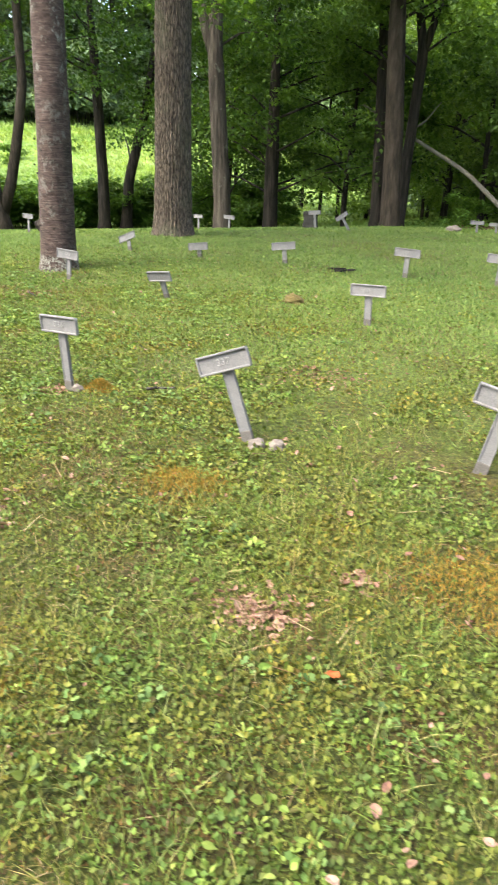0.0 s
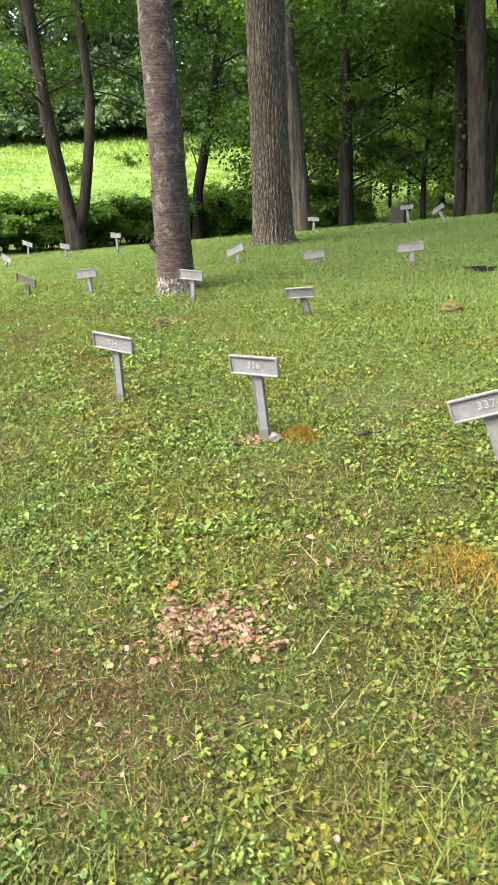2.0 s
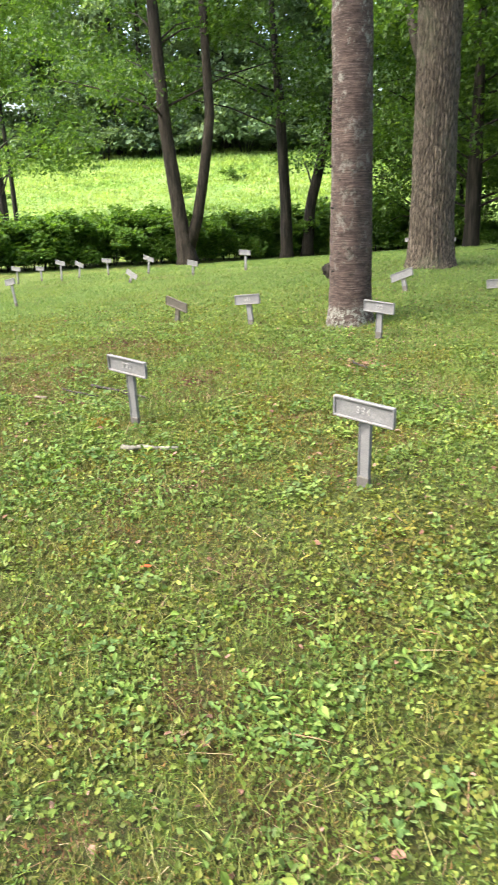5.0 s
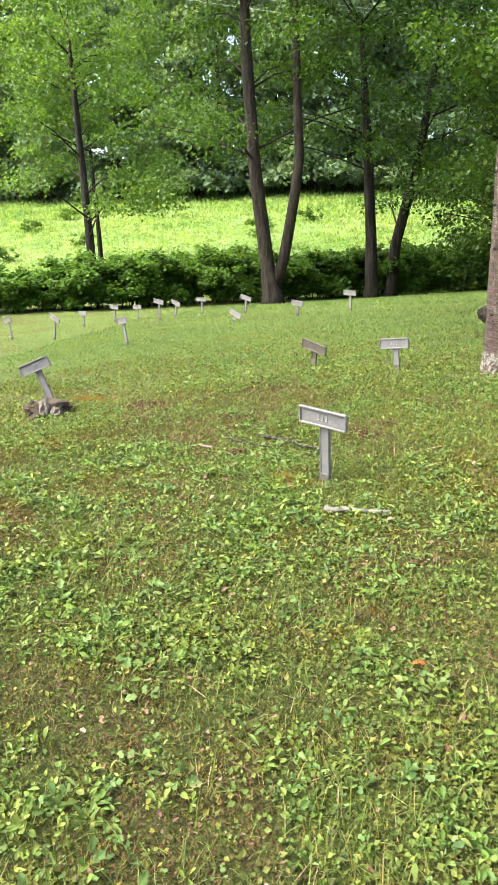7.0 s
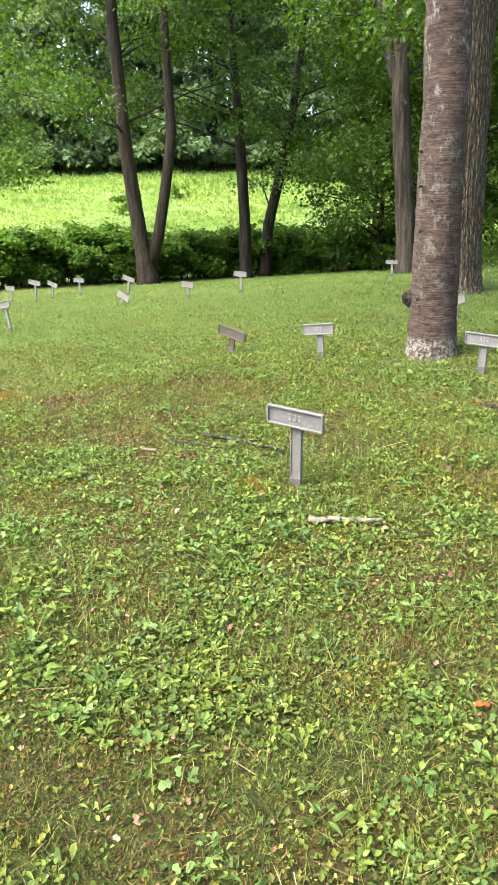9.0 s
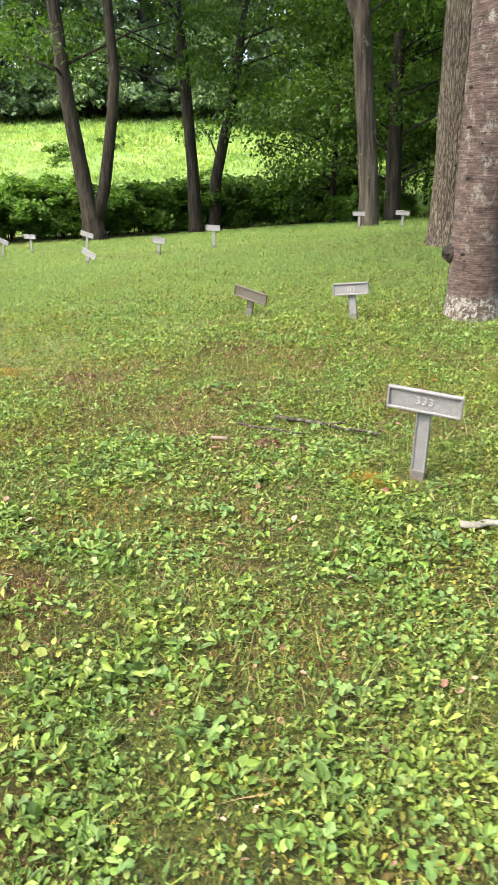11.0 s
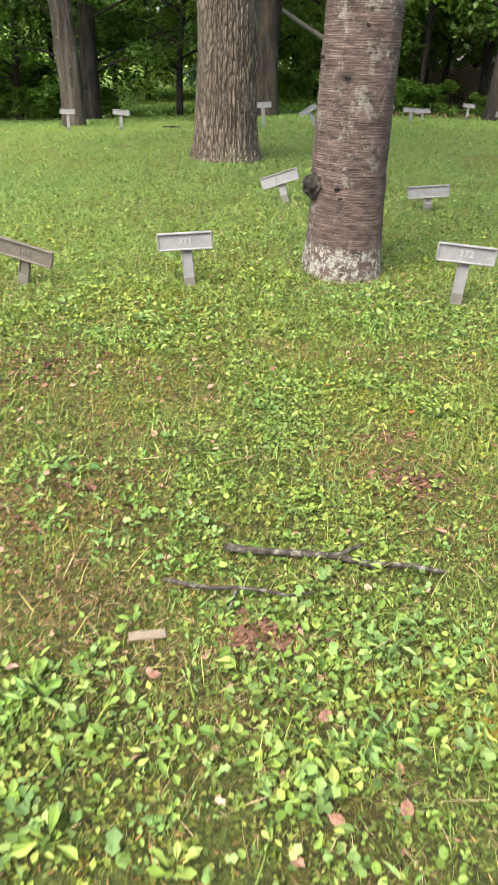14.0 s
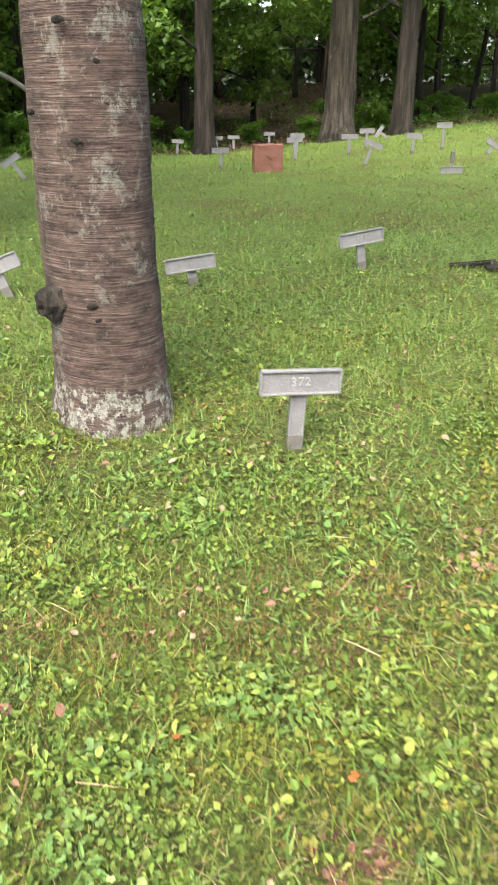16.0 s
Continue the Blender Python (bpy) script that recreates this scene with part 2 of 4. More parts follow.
def cherry_bark():
    """Ringed bark: fine level ridges, darker scars, pale lichen in patches and round the foot."""
    m, nt, b = shader("ringed_bark", 0.85)
    rings = noisy(nt, 5.0, 7, 0.7, (0.8, 0.8, 32.0), 0.5)
    base = ramp(nt, rings, [(0.018, 0.0115, 0.0095), (0.055, 0.036, 0.031), (0.090, 0.062, 0.054), (0.195, 0.158, 0.146)], (0.36, 0.43, 0.55, 0.68))
    dark = ramp(nt, noisy(nt, 6.0, 9, 0.75, (1, 1, 1.3)), [(0, 0, 0), (0.9, 0.9, 0.9)], (0.56, 0.64))
    col = blend(nt, dark, base, (0.035, 0.028, 0.022))
    flakes = ramp(nt, noisy(nt, 10.0, 10, 0.85, (1, 1, 2.2)), [(0.42, 0.40, 0.38), (1.0, 1.0, 1.0), (1.2, 1.18, 1.15)], (0.42, 0.52, 0.66))
    col = blend(nt, 1.0, col, flakes, "MULTIPLY")
    t, sep = nt.nodes.new("ShaderNodeTexCoord"), nt.nodes.new("ShaderNodeSeparateXYZ")
    nt.links.new(t.outputs["Object"], sep.inputs[0])
    low = ramp(nt, sep.outputs["Z"], [(0, 0, 0), (0.9, 0.9, 0.9), (0.9, 0.9, 0.9), (0, 0, 0)], (0.07, 0.13, 0.33, 0.37))
    crust = ramp(nt, noisy(nt, 24.0, 6, 0.75), [(0.0, 0.0, 0.0), (1, 1, 1)], (0.49, 0.55))
    spots = ramp(nt, noisy(nt, 7.0, 12, 0.85, (1, 1, 0.8)), [(0, 0, 0), (0.95, 0.95, 0.95)], (0.54, 0.58))
    up = nt.nodes.new("ShaderNodeMath")
    up.operation, up.inputs[1].default_value = "MULTIPLY", 0.33
    nt.links.new(sep.outputs["Z"], up.inputs[0])
    tall = ramp(nt, up.outputs[0], [(0.42, 0.42, 0.42), (0.5, 0.5, 0.5), (1, 1, 1)], (0.25, 0.74, 0.93))
    lichen = blend(nt, 1.0, low, crust, "MULTIPLY")
    lichen = blend(nt, 1.0, lichen, blend(nt, 1.0, spots, tall, "MULTIPLY"), "ADD")
    col = blend(nt, lichen, col, ramp(nt, noisy(nt, 60.0, 4, 0.7), [(0.15, 0.152, 0.132), (0.31, 0.32, 0.285)], (0.35, 0.65)))
    nt.links.new(col, b.inputs["Base Color"])
    bumped(nt, b, rings, 1.0, 0.02)
    return m


def oak_bark():
    """Long plates of bark parted by a network of fissures, their inner shade painted dark."""
    m, nt, b = shader("fissured_bark", 0.9)
    warp = nt.nodes.new("ShaderNodeVectorMath")
    warp.operation = "MULTIPLY_ADD"
    n = nt.nodes.new("ShaderNodeTexNoise")
    n.inputs["Scale"].default_value, n.inputs["Detail"].default_value = 3.0, 4
    at_point = coords(nt, (1, 1, 0.17))
    nt.links.new(at_point, n.inputs["Vector"])
    nt.links.new(n.outputs["Color"], warp.inputs[0])
    warp.inputs[1].default_value = (0.16, 0.16, 0.10)
    nt.links.new(at_point, warp.inputs[2])
    cells = nt.nodes.new("ShaderNodeTexVoronoi")
    cells.feature = "DISTANCE_TO_EDGE"
    cells.inputs["Scale"].default_value = 30.0
    nt.links.new(warp.outputs[0], cells.inputs["Vector"])
    plates = ramp(nt, cells.outputs["Distance"], [(0.034, 0.027, 0.020), (0.100, 0.081, 0.064), (0.165, 0.138, 0.111)], (0.02, 0.12, 0.36))
    grain = ramp(nt, noisy(nt, 26, 8, 0.8, (3, 3, 0.9)), [(0.42, 0.40, 0.38), (1.3, 1.28, 1.26)], (0.36, 0.64))
    col = blend(nt, 1.0, plates, grain, "MULTIPLY")
    col = blend(nt, ramp(nt, noisy(nt, 1.4, 6, 0.7), [(0, 0, 0), (0.55, 0.55, 0.55)], (0.52, 0.7)), col, (0.10, 0.11, 0.065))
    nt.links.new(col, b.inputs["Base Color"])
    bumped(nt, b, cells.outputs["Distance"], 1.0, 0.06)
    return m


BARK_FISSURED = oak_bark()
BARK_RINGED = cherry_bark()


# ---- lie of the land ----
KY = (-200, -40, -10, -3, 0, 2, 3.5, 6.6, 9.7, 12, 15, 18, 22, 26.8, 33, 60, 260)
KZ = (-3, -1.2, -0.35, -0.1, 0, 0.05, 0.13, 0.19, 0.26, 0.33, 0.26, 0.12, 0.0, -0.2, -0.4, -0.8, -0.5)


def vnoise(x, y, cell, seed):
    """Smooth value noise in 0..1."""
    r = np.random.RandomState(seed).rand(64, 64)
    u, v = np.asarray(x, float) / cell, np.asarray(y, float) / cell
    i, j = np.floor(u).astype(int), np.floor(v).astype(int)
    a, b = u - i, v - j
    a, b = a * a * (3 - 2 * a), b * b * (3 - 2 * b)
    g = lambda p, q: r[p % 64, q % 64]
    return (g(i, j) * (1 - a) + g(i + 1, j) * a) * (1 - b) + (g(i, j + 1) * (1 - a) + g(i + 1, j + 1) * a) * b


def meadow_way(x, y):
    """Metres beyond the hedge, towards the meadow."""
    return (-x * 0.70 + y * 0.71) - 40.0


def land(x, y):
    x, y = np.asarray(x, float), np.asarray(y, float)
    z = np.interp(y, KY, KZ) - np.minimum(1.25, 0.07 * np.maximum(0, -9 - x))
    z = z + np.clip((x + 3.5) * 0.09, 0, 0.9) * np.clip((y - 12) / 10, 0, 1)
    near = np.clip(1 - (np.abs(x + 4) + np.abs(y - 4)) / 40, 0, 1)
    z = z + near * (0.05 * (vnoise(x, y, 1.7, 3) - 0.5) + 0.025 * (vnoise(x, y, 0.5, 4) - 0.5))
    d = np.maximum(0, meadow_way(x, y))
    side = np.clip((-x * 0.71 - y * 0.70 + 60) / 50, 0, 1) * np.clip((-x - 10) / 14, 0, 1)
    z = z + np.minimum(d * 0.155, 12.5) * side - 0.7 * np.clip(d / 4, 0, 1) * side
    bank = np.clip((y - 31) / 14, 0, 1) * np.clip((x + 13) / 6, 0, 1)
    return z + 1.6 * bank * bank


def at(x, y, up=0.0):
    return Vector((x, y, float(land(x, y)) + up))


# ---- builders ----
def mesh_from(name, verts, faces, mats=(), smooth=False):
    """faces: an (n, 3) or (n, 4) array."""
    v, f = np.asarray(verts, np.float32), np.asarray(faces, np.int32)
    me = bpy.data.meshes.new(name)
    me.vertices.add(len(v))
    me.vertices.foreach_set("co", v.ravel())
    me.loops.add(f.size)
    me.loops.foreach_set("vertex_index", f.ravel())
    me.polygons.add(len(f))
    me.polygons.foreach_set("loop_start", np.arange(0, f.size, f.shape[1], dtype=np.int32))
    me.polygons.foreach_set("use_smooth", np.full(len(f), smooth))
    me.update(calc_edges=True)
    for m in mats:
        me.materials.append(m)
    return me


LEAF_V = np.array([(0, 0, 0), (0.20, 0.10, 0.04), (0.35, 0.36, 0.09), (0.29, 0.70, 0.06), (0, 1, -0.07), (-0.29, 0.70, 0.06), (-0.35, 0.36, 0.09), (-0.20, 0.10, 0.04)])
SPOON_V = np.array([(0, -0.15, 0), (0.06, 0.15, 0.02), (0.24, 0.50, 0.10), (0.27, 0.80, 0.05), (0.03, 1.1, -0.10), (-0.23, 0.84, 0.02), (-0.26, 0.55, 0.09), (-0.06, 0.15, 0.02)])
LANCE_V = np.array([(0, 0, 0), (0.10, 0.18, 0.03), (0.19, 0.45, 0.07), (0.15, 0.85, 0.0), (0.0, 1.35, -0.22), (-0.14, 0.88, 0.02), (-0.20, 0.48, 0.06), (-0.10, 0.18, 0.03)])
RAGGED_V = np.array([(0, 0, 0), (0.33, 0.22, 0.02), (0.22, 0.42, 0.09), (0.40, 0.72, 0.0), (0.0, 1.05, -0.05), (-0.36, 0.78, 0.05), (-0.20, 0.46, 0.09), (-0.36, 0.24, 0.03)])
LEAF_F = np.array([(0, 1, 2), (0, 2, 3), (0, 3, 4), (0, 4, 5), (0, 5, 6), (0, 6, 7)])
TUFT_V = np.array([(-0.16, 0, 0), (0.16, 0, 0), (0, 1, 0.0)])
TUFT_F = np.array([(0, 1, 2)])
TREE_V = np.array([(0, 0, 0), (0.38, 0.45, 0.07), (0, 1, -0.08), (-0.38, 0.45, 0.07)])
TREE_F = np.array([(0, 1, 2), (0, 2, 3)])
BLADE_V = np.array([(-0.035, 0, 0), (0.035, 0, 0), (-0.026, 0.55, 0.0), (0.026, 0.55, 0.0), (0, 1, -0.22)])
BLADE_F = np.array([(0, 1, 3), (0, 3, 2), (2, 3, 4)])


def strewn(name, place, yaw, pitch, size, mat, tv, tf, roll=None):
    """Many small leaves or blades in one mesh."""
    n = len(place)
    v = tv[None] * np.asarray(size)[:, None, None]
    if roll is not None:
        c, s = np.cos(roll)[:, None], np.sin(roll)[:, None]
        v = np.stack([v[..., 0] * c + v[..., 2] * s, v[..., 1], -v[..., 0] * s + v[..., 2] * c], -1)
    c, s = np.cos(pitch)[:, None], np.sin(pitch)[:, None]
    v = np.stack([v[..., 0], v[..., 1] * c - v[..., 2] * s, v[..., 1] * s + v[..., 2] * c], -1)
    c, s = np.cos(yaw)[:, None], np.sin(yaw)[:, None]
    v = np.stack([v[..., 0] * c - v[..., 1] * s, v[..., 0] * s + v[..., 1] * c, v[..., 2]], -1) + place[:, None]
    f = tf[None] + (np.arange(n) * len(tv))[:, None, None]
    return mesh_from(name, v.reshape(-1, 3), f.reshape(-1, 3), (mat,))


def part(name, data, mat, parent, label="", m=None):
    """Links a bmesh or a mesh as one mesh object under a thing or a part."""
    if isinstance(data, bmesh.types.BMesh):
        me = bpy.data.meshes.new(name)
        data.to_mesh(me)
        data.free()
        data = me
    if mat is not None:
        data.materials.clear()
        data.materials.append(mat)
    ob = new(name, data)
    ob.parent = parent
    if m is not None:
        ob.matrix_basis = m
    return tagged(ob, label=label)


def box(bm, x0, x1, y0, y1, z0, z1, bevel=0.0):
    made = bmesh.ops.create_cube(bm, size=1.0, matrix=Matrix.LocRotScale(((x0 + x1) / 2, (y0 + y1) / 2, (z0 + z1) / 2), None, (x1 - x0, y1 - y0, z1 - z0)))
    if bevel:
        es = list({e for v in made["verts"] for e in v.link_edges})
        bmesh.ops.bevel(bm, geom=es, offset=bevel, segments=1, affect="EDGES")
    return bm


def limb(points, seg=10, rough=0.06, seed=0, fine=1, furrow=0.0, count=15, rings=0.0, bunch=1.0):
    """A trunk, limb or stick along (x, y, z, radius) points, uneven all round."""
    p = np.array(points, float)
    step = np.r_[0, np.cumsum(np.linalg.norm(np.diff(p[:, :3], axis=0), axis=1))]
    s = step[-1] * np.linspace(0, 1, max(2, (len(p) - 1) * fine + 1)) ** bunch
    c = np.stack([np.interp(s, step, p[:, i]) for i in range(4)], 1)
    d = np.gradient(c[:, :3], axis=0)
    d /= np.linalg.norm(d, axis=1)[:, None]
    side = np.cross(d, (0.31, 0.95, 0.05) if abs(d[0, 2]) > 0.6 else (0, 0, 1.0))
    side /= np.linalg.norm(side, axis=1)[:, None]
    other = np.cross(d, side)
    a = np.linspace(0, 2 * np.pi, seg, endpoint=False)
    A, S = np.meshgrid(a, s)
    k = 1 + rough * (2 * vnoise(A * 1.6 + 50, S * 2, 1.0, 11 + seed) - 1) * (0.5 + 0.5 * np.cos(A) ** 2)
    if furrow:
        w = A / (2 * np.pi) * count + 0.9 * (vnoise(A * 2 + 9, S * 3.0, 1.0, 21 + seed) - 0.5) + 0.5 * (vnoise(A * 6 + 9, S * 9.0, 1.0, 22 + seed) - 0.5)
        k = k + furrow * (np.abs((w % 1.0) - 0.5) * 2 * -1.0 + 0.5) + furrow * 0.6 * (vnoise(A * 9, S * 14, 1.0, 23 + seed) - 0.5)
    if rings:
        k = k + rings * (vnoise(A * 1.2 + 3, S * 24, 1.0, 31 + seed) - 0.5) + rings * (vnoise(A * 5, S * 18, 1.0, 32 + seed) - 0.5)
    R = c[:, 3][:, None] * k
    v = c[:, None, :3] + R[..., None] * (np.cos(A)[..., None] * side[:, None] + np.sin(A)[..., None] * other[:, None])
    n = len(s)
    i, j = np.meshgrid(np.arange(n - 1), np.arange(seg), indexing="ij")
    f = np.stack([i * seg + j, i * seg + (j + 1) % seg, (i + 1) * seg + (j + 1) % seg, (i + 1) * seg + j], -1).reshape(-1, 4)
    ends = np.array([c[0, :3] - d[0] * c[0, 3] * 0.3, c[-1, :3] + d[-1] * c[-1, 3] * 0.3])
    v = np.r_[v.reshape(-1, 3), ends]
    k0, k1 = n * seg, n * seg + 1
    me = bpy.data.meshes.new("limb")
    faces = [tuple(q) for q in f.tolist()] + [(k0, (q + 1) % seg, q) for q in range(seg)] + [(k1, (n - 1) * seg + q, (n - 1) * seg + (q + 1) % seg) for q in range(seg)]
    me.from_pydata(v.tolist(), [], faces)
    me.polygons.foreach_set("use_smooth", np.full(len(faces), True))
    return me


def sprays(rng, centres, radii, count, size, flat=0.35):
    """Places and turns of leaves in drooping layered sprays round the given centres."""
    centres, radii = np.asarray(centres, float), np.asarray(radii, float)
    pick = rng.choice(len(centres), count, p=radii ** 2 / (radii ** 2).sum())
    u = rng.normal(size=(count, 3))
    u /= np.linalg.norm(u, axis=1)[:, None]
    r = radii[pick] * rng.rand(count) ** 0.45
    q = u * r[:, None] * np.array([1, 1, flat])
    q[:, 2] -= 0.22 * (q[:, 0] ** 2 + q[:, 1] ** 2) / np.maximum(radii[pick], 0.3)
    q[:, 2] += 0.12 * np.round(rng.normal(size=count)) * radii[pick]
    return dict(place=centres[pick] + q, yaw=rng.rand(count) * 6.283, pitch=rng.normal(-0.45, 0.45, count), roll=rng.normal(0, 0.45, count), size=size * rng.uniform(0.6, 1.35, count))


def tree(name, label, points, bark, crown, leaves=TREELEAF, seed=0, group="trees round the burial ground", forks=(), shade_top=False, oval=None, **kw):
    """crown: (count, leaf size, lowest, highest, spread, number of sprays, lean x, lean y)."""
    rng = np.random.RandomState(100 + seed)
    foot = points[0]
    ob = tagged(new(name), label, "tree", group)
    ob.location = foot[:3]
    local = [(x - foot[0], y - foot[1], z - foot[2], r) for x, y, z, r in points]
    trunk = limb(local, seed=seed, **kw)
    if oval:                                        # (turn, across, along): a trunk wider one way
        trunk.transform(Matrix.Rotation(radians(oval[0]), 4, "Z") @ Matrix.Diagonal((oval[1], oval[2], 1, 1)) @ Matrix.Rotation(radians(-oval[0]), 4, "Z"))
    part("trunk", trunk, bark, ob)
    for k, fork in enumerate(forks):
        part("stem", limb([(x - foot[0], y - foot[1], z - foot[2], r) for x, y, z, r in fork], 12, 0.08, seed + k + 5, 3), bark, ob)
    if crown:
        count, size, low, high, spread, number, lx, ly = crown
        cs, rs = [], []
        line = np.array(local)
        for k in range(number):
            h = low + (high - low) * ((k + rng.rand()) / number)
            out = spread * (0.35 + 0.65 * rng.rand()) * (1.0 if h < high * 0.7 else 0.7)
            a = rng.rand() * 6.283
            tx, ty = np.interp(h, line[:, 2], line[:, 0]), np.interp(h, line[:, 2], line[:, 1])
            c = (tx + lx + out * math.cos(a), ty + ly + out * math.sin(a), h)
            r = spread * rng.uniform(0.22, 0.42)
            cs.append(c), rs.append(r)
            h0 = min(max(h - 0.35 * out, 1.6), line[-1, 2] * 0.97)
            tx0, ty0 = np.interp(h0, line[:, 2], line[:, 0]), np.interp(h0, line[:, 2], line[:, 1])
            mid = ((tx0 + c[0]) / 2, (ty0 + c[1]) / 2, (h0 + h) / 2 + 0.25)
            if k % 2 == 0:
                part("branch", limb([(tx0, ty0, h0, 0.055), (*mid, 0.035), (*c, 0.012)], 5, 0.1, k, 2), bark, ob)
        s = sprays(rng, cs, rs, count, size)
        if shade_top:                                   # unseen leaf masses added above to shade the low boughs
            top = sprays(rng, [(lx + spread * rng.uniform(-1, 1), ly + spread * rng.uniform(-1, 1), rng.uniform(high + 1.5, high + 7)) for k in range(16)], [2.6] * 16, 2600, 0.5)
            s = {k: np.concatenate([s[k], top[k]]) for k in s}
        part("crown", strewn("crown", mat=leaves, tv=TREE_V, tf=TREE_F, **s), None, ob)
    return ob


# ---- ground ----
def ground_axis(lo, hi, near_lo, near_hi, fine, coarse):
    a = np.arange(near_lo, near_hi, fine)
    left, right = [near_lo], [near_hi]
    while left[-1] > lo:
        left.append(left[-1] - max(fine, (near_lo - left[-1]) * coarse + fine))
    while right[-1] < hi:
        right.append(right[-1] + max(fine, (right[-1] - near_hi) * coarse + fine))
    return np.r_[left[:0:-1], a, right]


def build_ground():
    xs, ys = ground_axis(-900, 900, -14, 4, 0.12, 0.09), ground_axis(-900, 1100, -2, 13, 0.12, 0.09)
    X, Y = np.meshgrid(xs, ys)
    Z = land(X, Y)
    ny, nx = X.shape
    i, j = np.meshgrid(np.arange(ny - 1), np.arange(nx - 1), indexing="ij")
    f = np.stack([i * nx + j, i * nx + j + 1, (i + 1) * nx + j + 1, (i + 1) * nx + j], -1).reshape(-1, 4)
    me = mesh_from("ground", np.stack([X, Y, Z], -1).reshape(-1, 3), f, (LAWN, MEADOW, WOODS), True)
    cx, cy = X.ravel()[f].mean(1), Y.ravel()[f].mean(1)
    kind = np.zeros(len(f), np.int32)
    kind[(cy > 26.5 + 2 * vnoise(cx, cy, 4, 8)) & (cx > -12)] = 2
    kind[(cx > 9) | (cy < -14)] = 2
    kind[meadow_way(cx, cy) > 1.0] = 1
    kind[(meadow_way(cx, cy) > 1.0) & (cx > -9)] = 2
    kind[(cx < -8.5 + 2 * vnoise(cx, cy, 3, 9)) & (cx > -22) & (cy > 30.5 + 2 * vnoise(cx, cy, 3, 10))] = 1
    me.polygons.foreach_set("material_index", kind)
    tagged(new("ground", me), "uneven lawn of grass, low weeds and bare soil", "ground", kind="structure")


build_ground()


def cover():
    """Low growth over the lawn: broad leaves, blades and dry leaves."""
    rng = np.random.RandomState(7)

    def pick(density, area, keep):
        x0, x1, y0, y1 = area
        n = int(density * (x1 - x0) * (y1 - y0))
        x, y = rng.uniform(x0, x1, n), rng.uniform(y0, y1, n)
        k = rng.rand(n) < keep(x, y)
        return x[k], y[k]

    walk_line = np.array([(0.0, 0.0), (-2.7, 0.5), (-5.4, 0.35), (-7.0, 1.6), (-7.4, 3.9)])

    def off(x, y):
        d = np.full(x.shape, 1e9)
        for (ax, ay), (bx, by) in zip(walk_line[:-1], walk_line[1:]):
            k = np.clip(((x - ax) * (bx - ax) + (y - ay) * (by - ay)) / ((bx - ax) ** 2 + (by - ay) ** 2), 0, 1)
            d = np.minimum(d, np.hypot(x - ax - k * (bx - ax), y - ay - k * (by - ay)))
        return d

    near, wide = (-13, 2.5, 0.7, 9.5), (-30, 7, 3.2, 30)
    back = lambda x, y: np.clip((9.0 - y) / 3.5, 0.25, 1)
    rich = lambda x, y: np.clip((vnoise(x, y, 0.9, 41) * 0.6 + vnoise(x, y, 0.33, 42) * 0.5 - 0.28) * 2.2, 0.06, 1)
    fade = lambda x, y: np.clip(1.6 - off(x, y) / 4.2, 0.2, 1)

    def lay(name, x, y, size, mat, label, category, tv, tf, tilt, lift):
        n = len(x)
        p = np.stack([x, y, land(x, y) + lift * rng.rand(n)], -1)
        me = strewn(name, p, rng.rand(n) * 6.283, tilt(n), size, mat, tv, tf, rng.normal(0, 0.5, n))
        tagged(new(name, me), label, category, kind="stuff")

    flat = lambda n: rng.normal(0.25, 0.6, n)
    posts = np.array([(-2.0, 3.31), (-3.43, 3.38), (-4.75, 3.56), (-6.6, 3.51), (-6.7, 6.68), (-8.35, 6.66), (-5.03, 6.48), (-2.67, 6.47), (-0.74, 3.58), (-9.4, 6.5), (-8.05, 9.4), (-6.72, 9.45), (-5.33, 9.62)])

    def clear(x, y):
        """Trodden, bare soil close round the posts."""
        d = np.min(np.hypot(x[:, None] - posts[:, 0], y[:, None] - 0.03 - posts[:, 1]), axis=1)
        return np.clip((d - 0.07) / 0.10, 0, 1)

    def green(x, y):
        """Low where brown moss and crumbled leaf show through the weeds."""
        v = 0.65 * vnoise(x, y, 0.62, 71) + 0.35 * vnoise(x, y, 0.21, 72)
        thick = np.clip((v - 0.30) * 5.0, 0.30, 1)
        for bx, by, rx, ry in ((-5.62, 1.35, 0.60, 0.36), (-1.98, 2.58, 0.26, 0.20), (-0.45, 2.50, 0.42, 0.30), (-2.62, 1.45, 0.28, 0.16), (-4.1, 1.30, 0.28, 0.20), (-9.4, 4.1, 0.5, 0.22), (-10.3, 4.15, 0.4, 0.18), (-7.15, 4.65, 0.26, 0.28), (-7.7, 3.5, 0.45, 0.2), (-9.0, 4.6, 1.0, 0.45), (-1.0, 1.9, 0.3, 0.18)):
            thick = thick * (1 - 0.8 * np.exp(-((x - bx) / rx) ** 2 - ((y - by) / ry) ** 2))
        return thick

    clump = lambda x, y: np.clip(vnoise(x, y, 0.28, 61) * 2.4 - 0.6, 0.12, 1)
    x, y = pick(5000, near, lambda x, y: green(x, y) * clear(x, y) * back(x, y) * fade(x, y) * np.clip(0.3 + rich(x, y), 0, 1) * np.clip(0.55 + clump(x, y), 0, 1))
    lay("weed_carpet", x, y, rng.uniform(0.011, 0.025, len(x)) * (1 + off(x, y) * 0.10), CARPET, "fine carpet of tiny-leaved weeds and moss over the lawn", "ground cover", TREE_V, TREE_F, flat, 0.02)
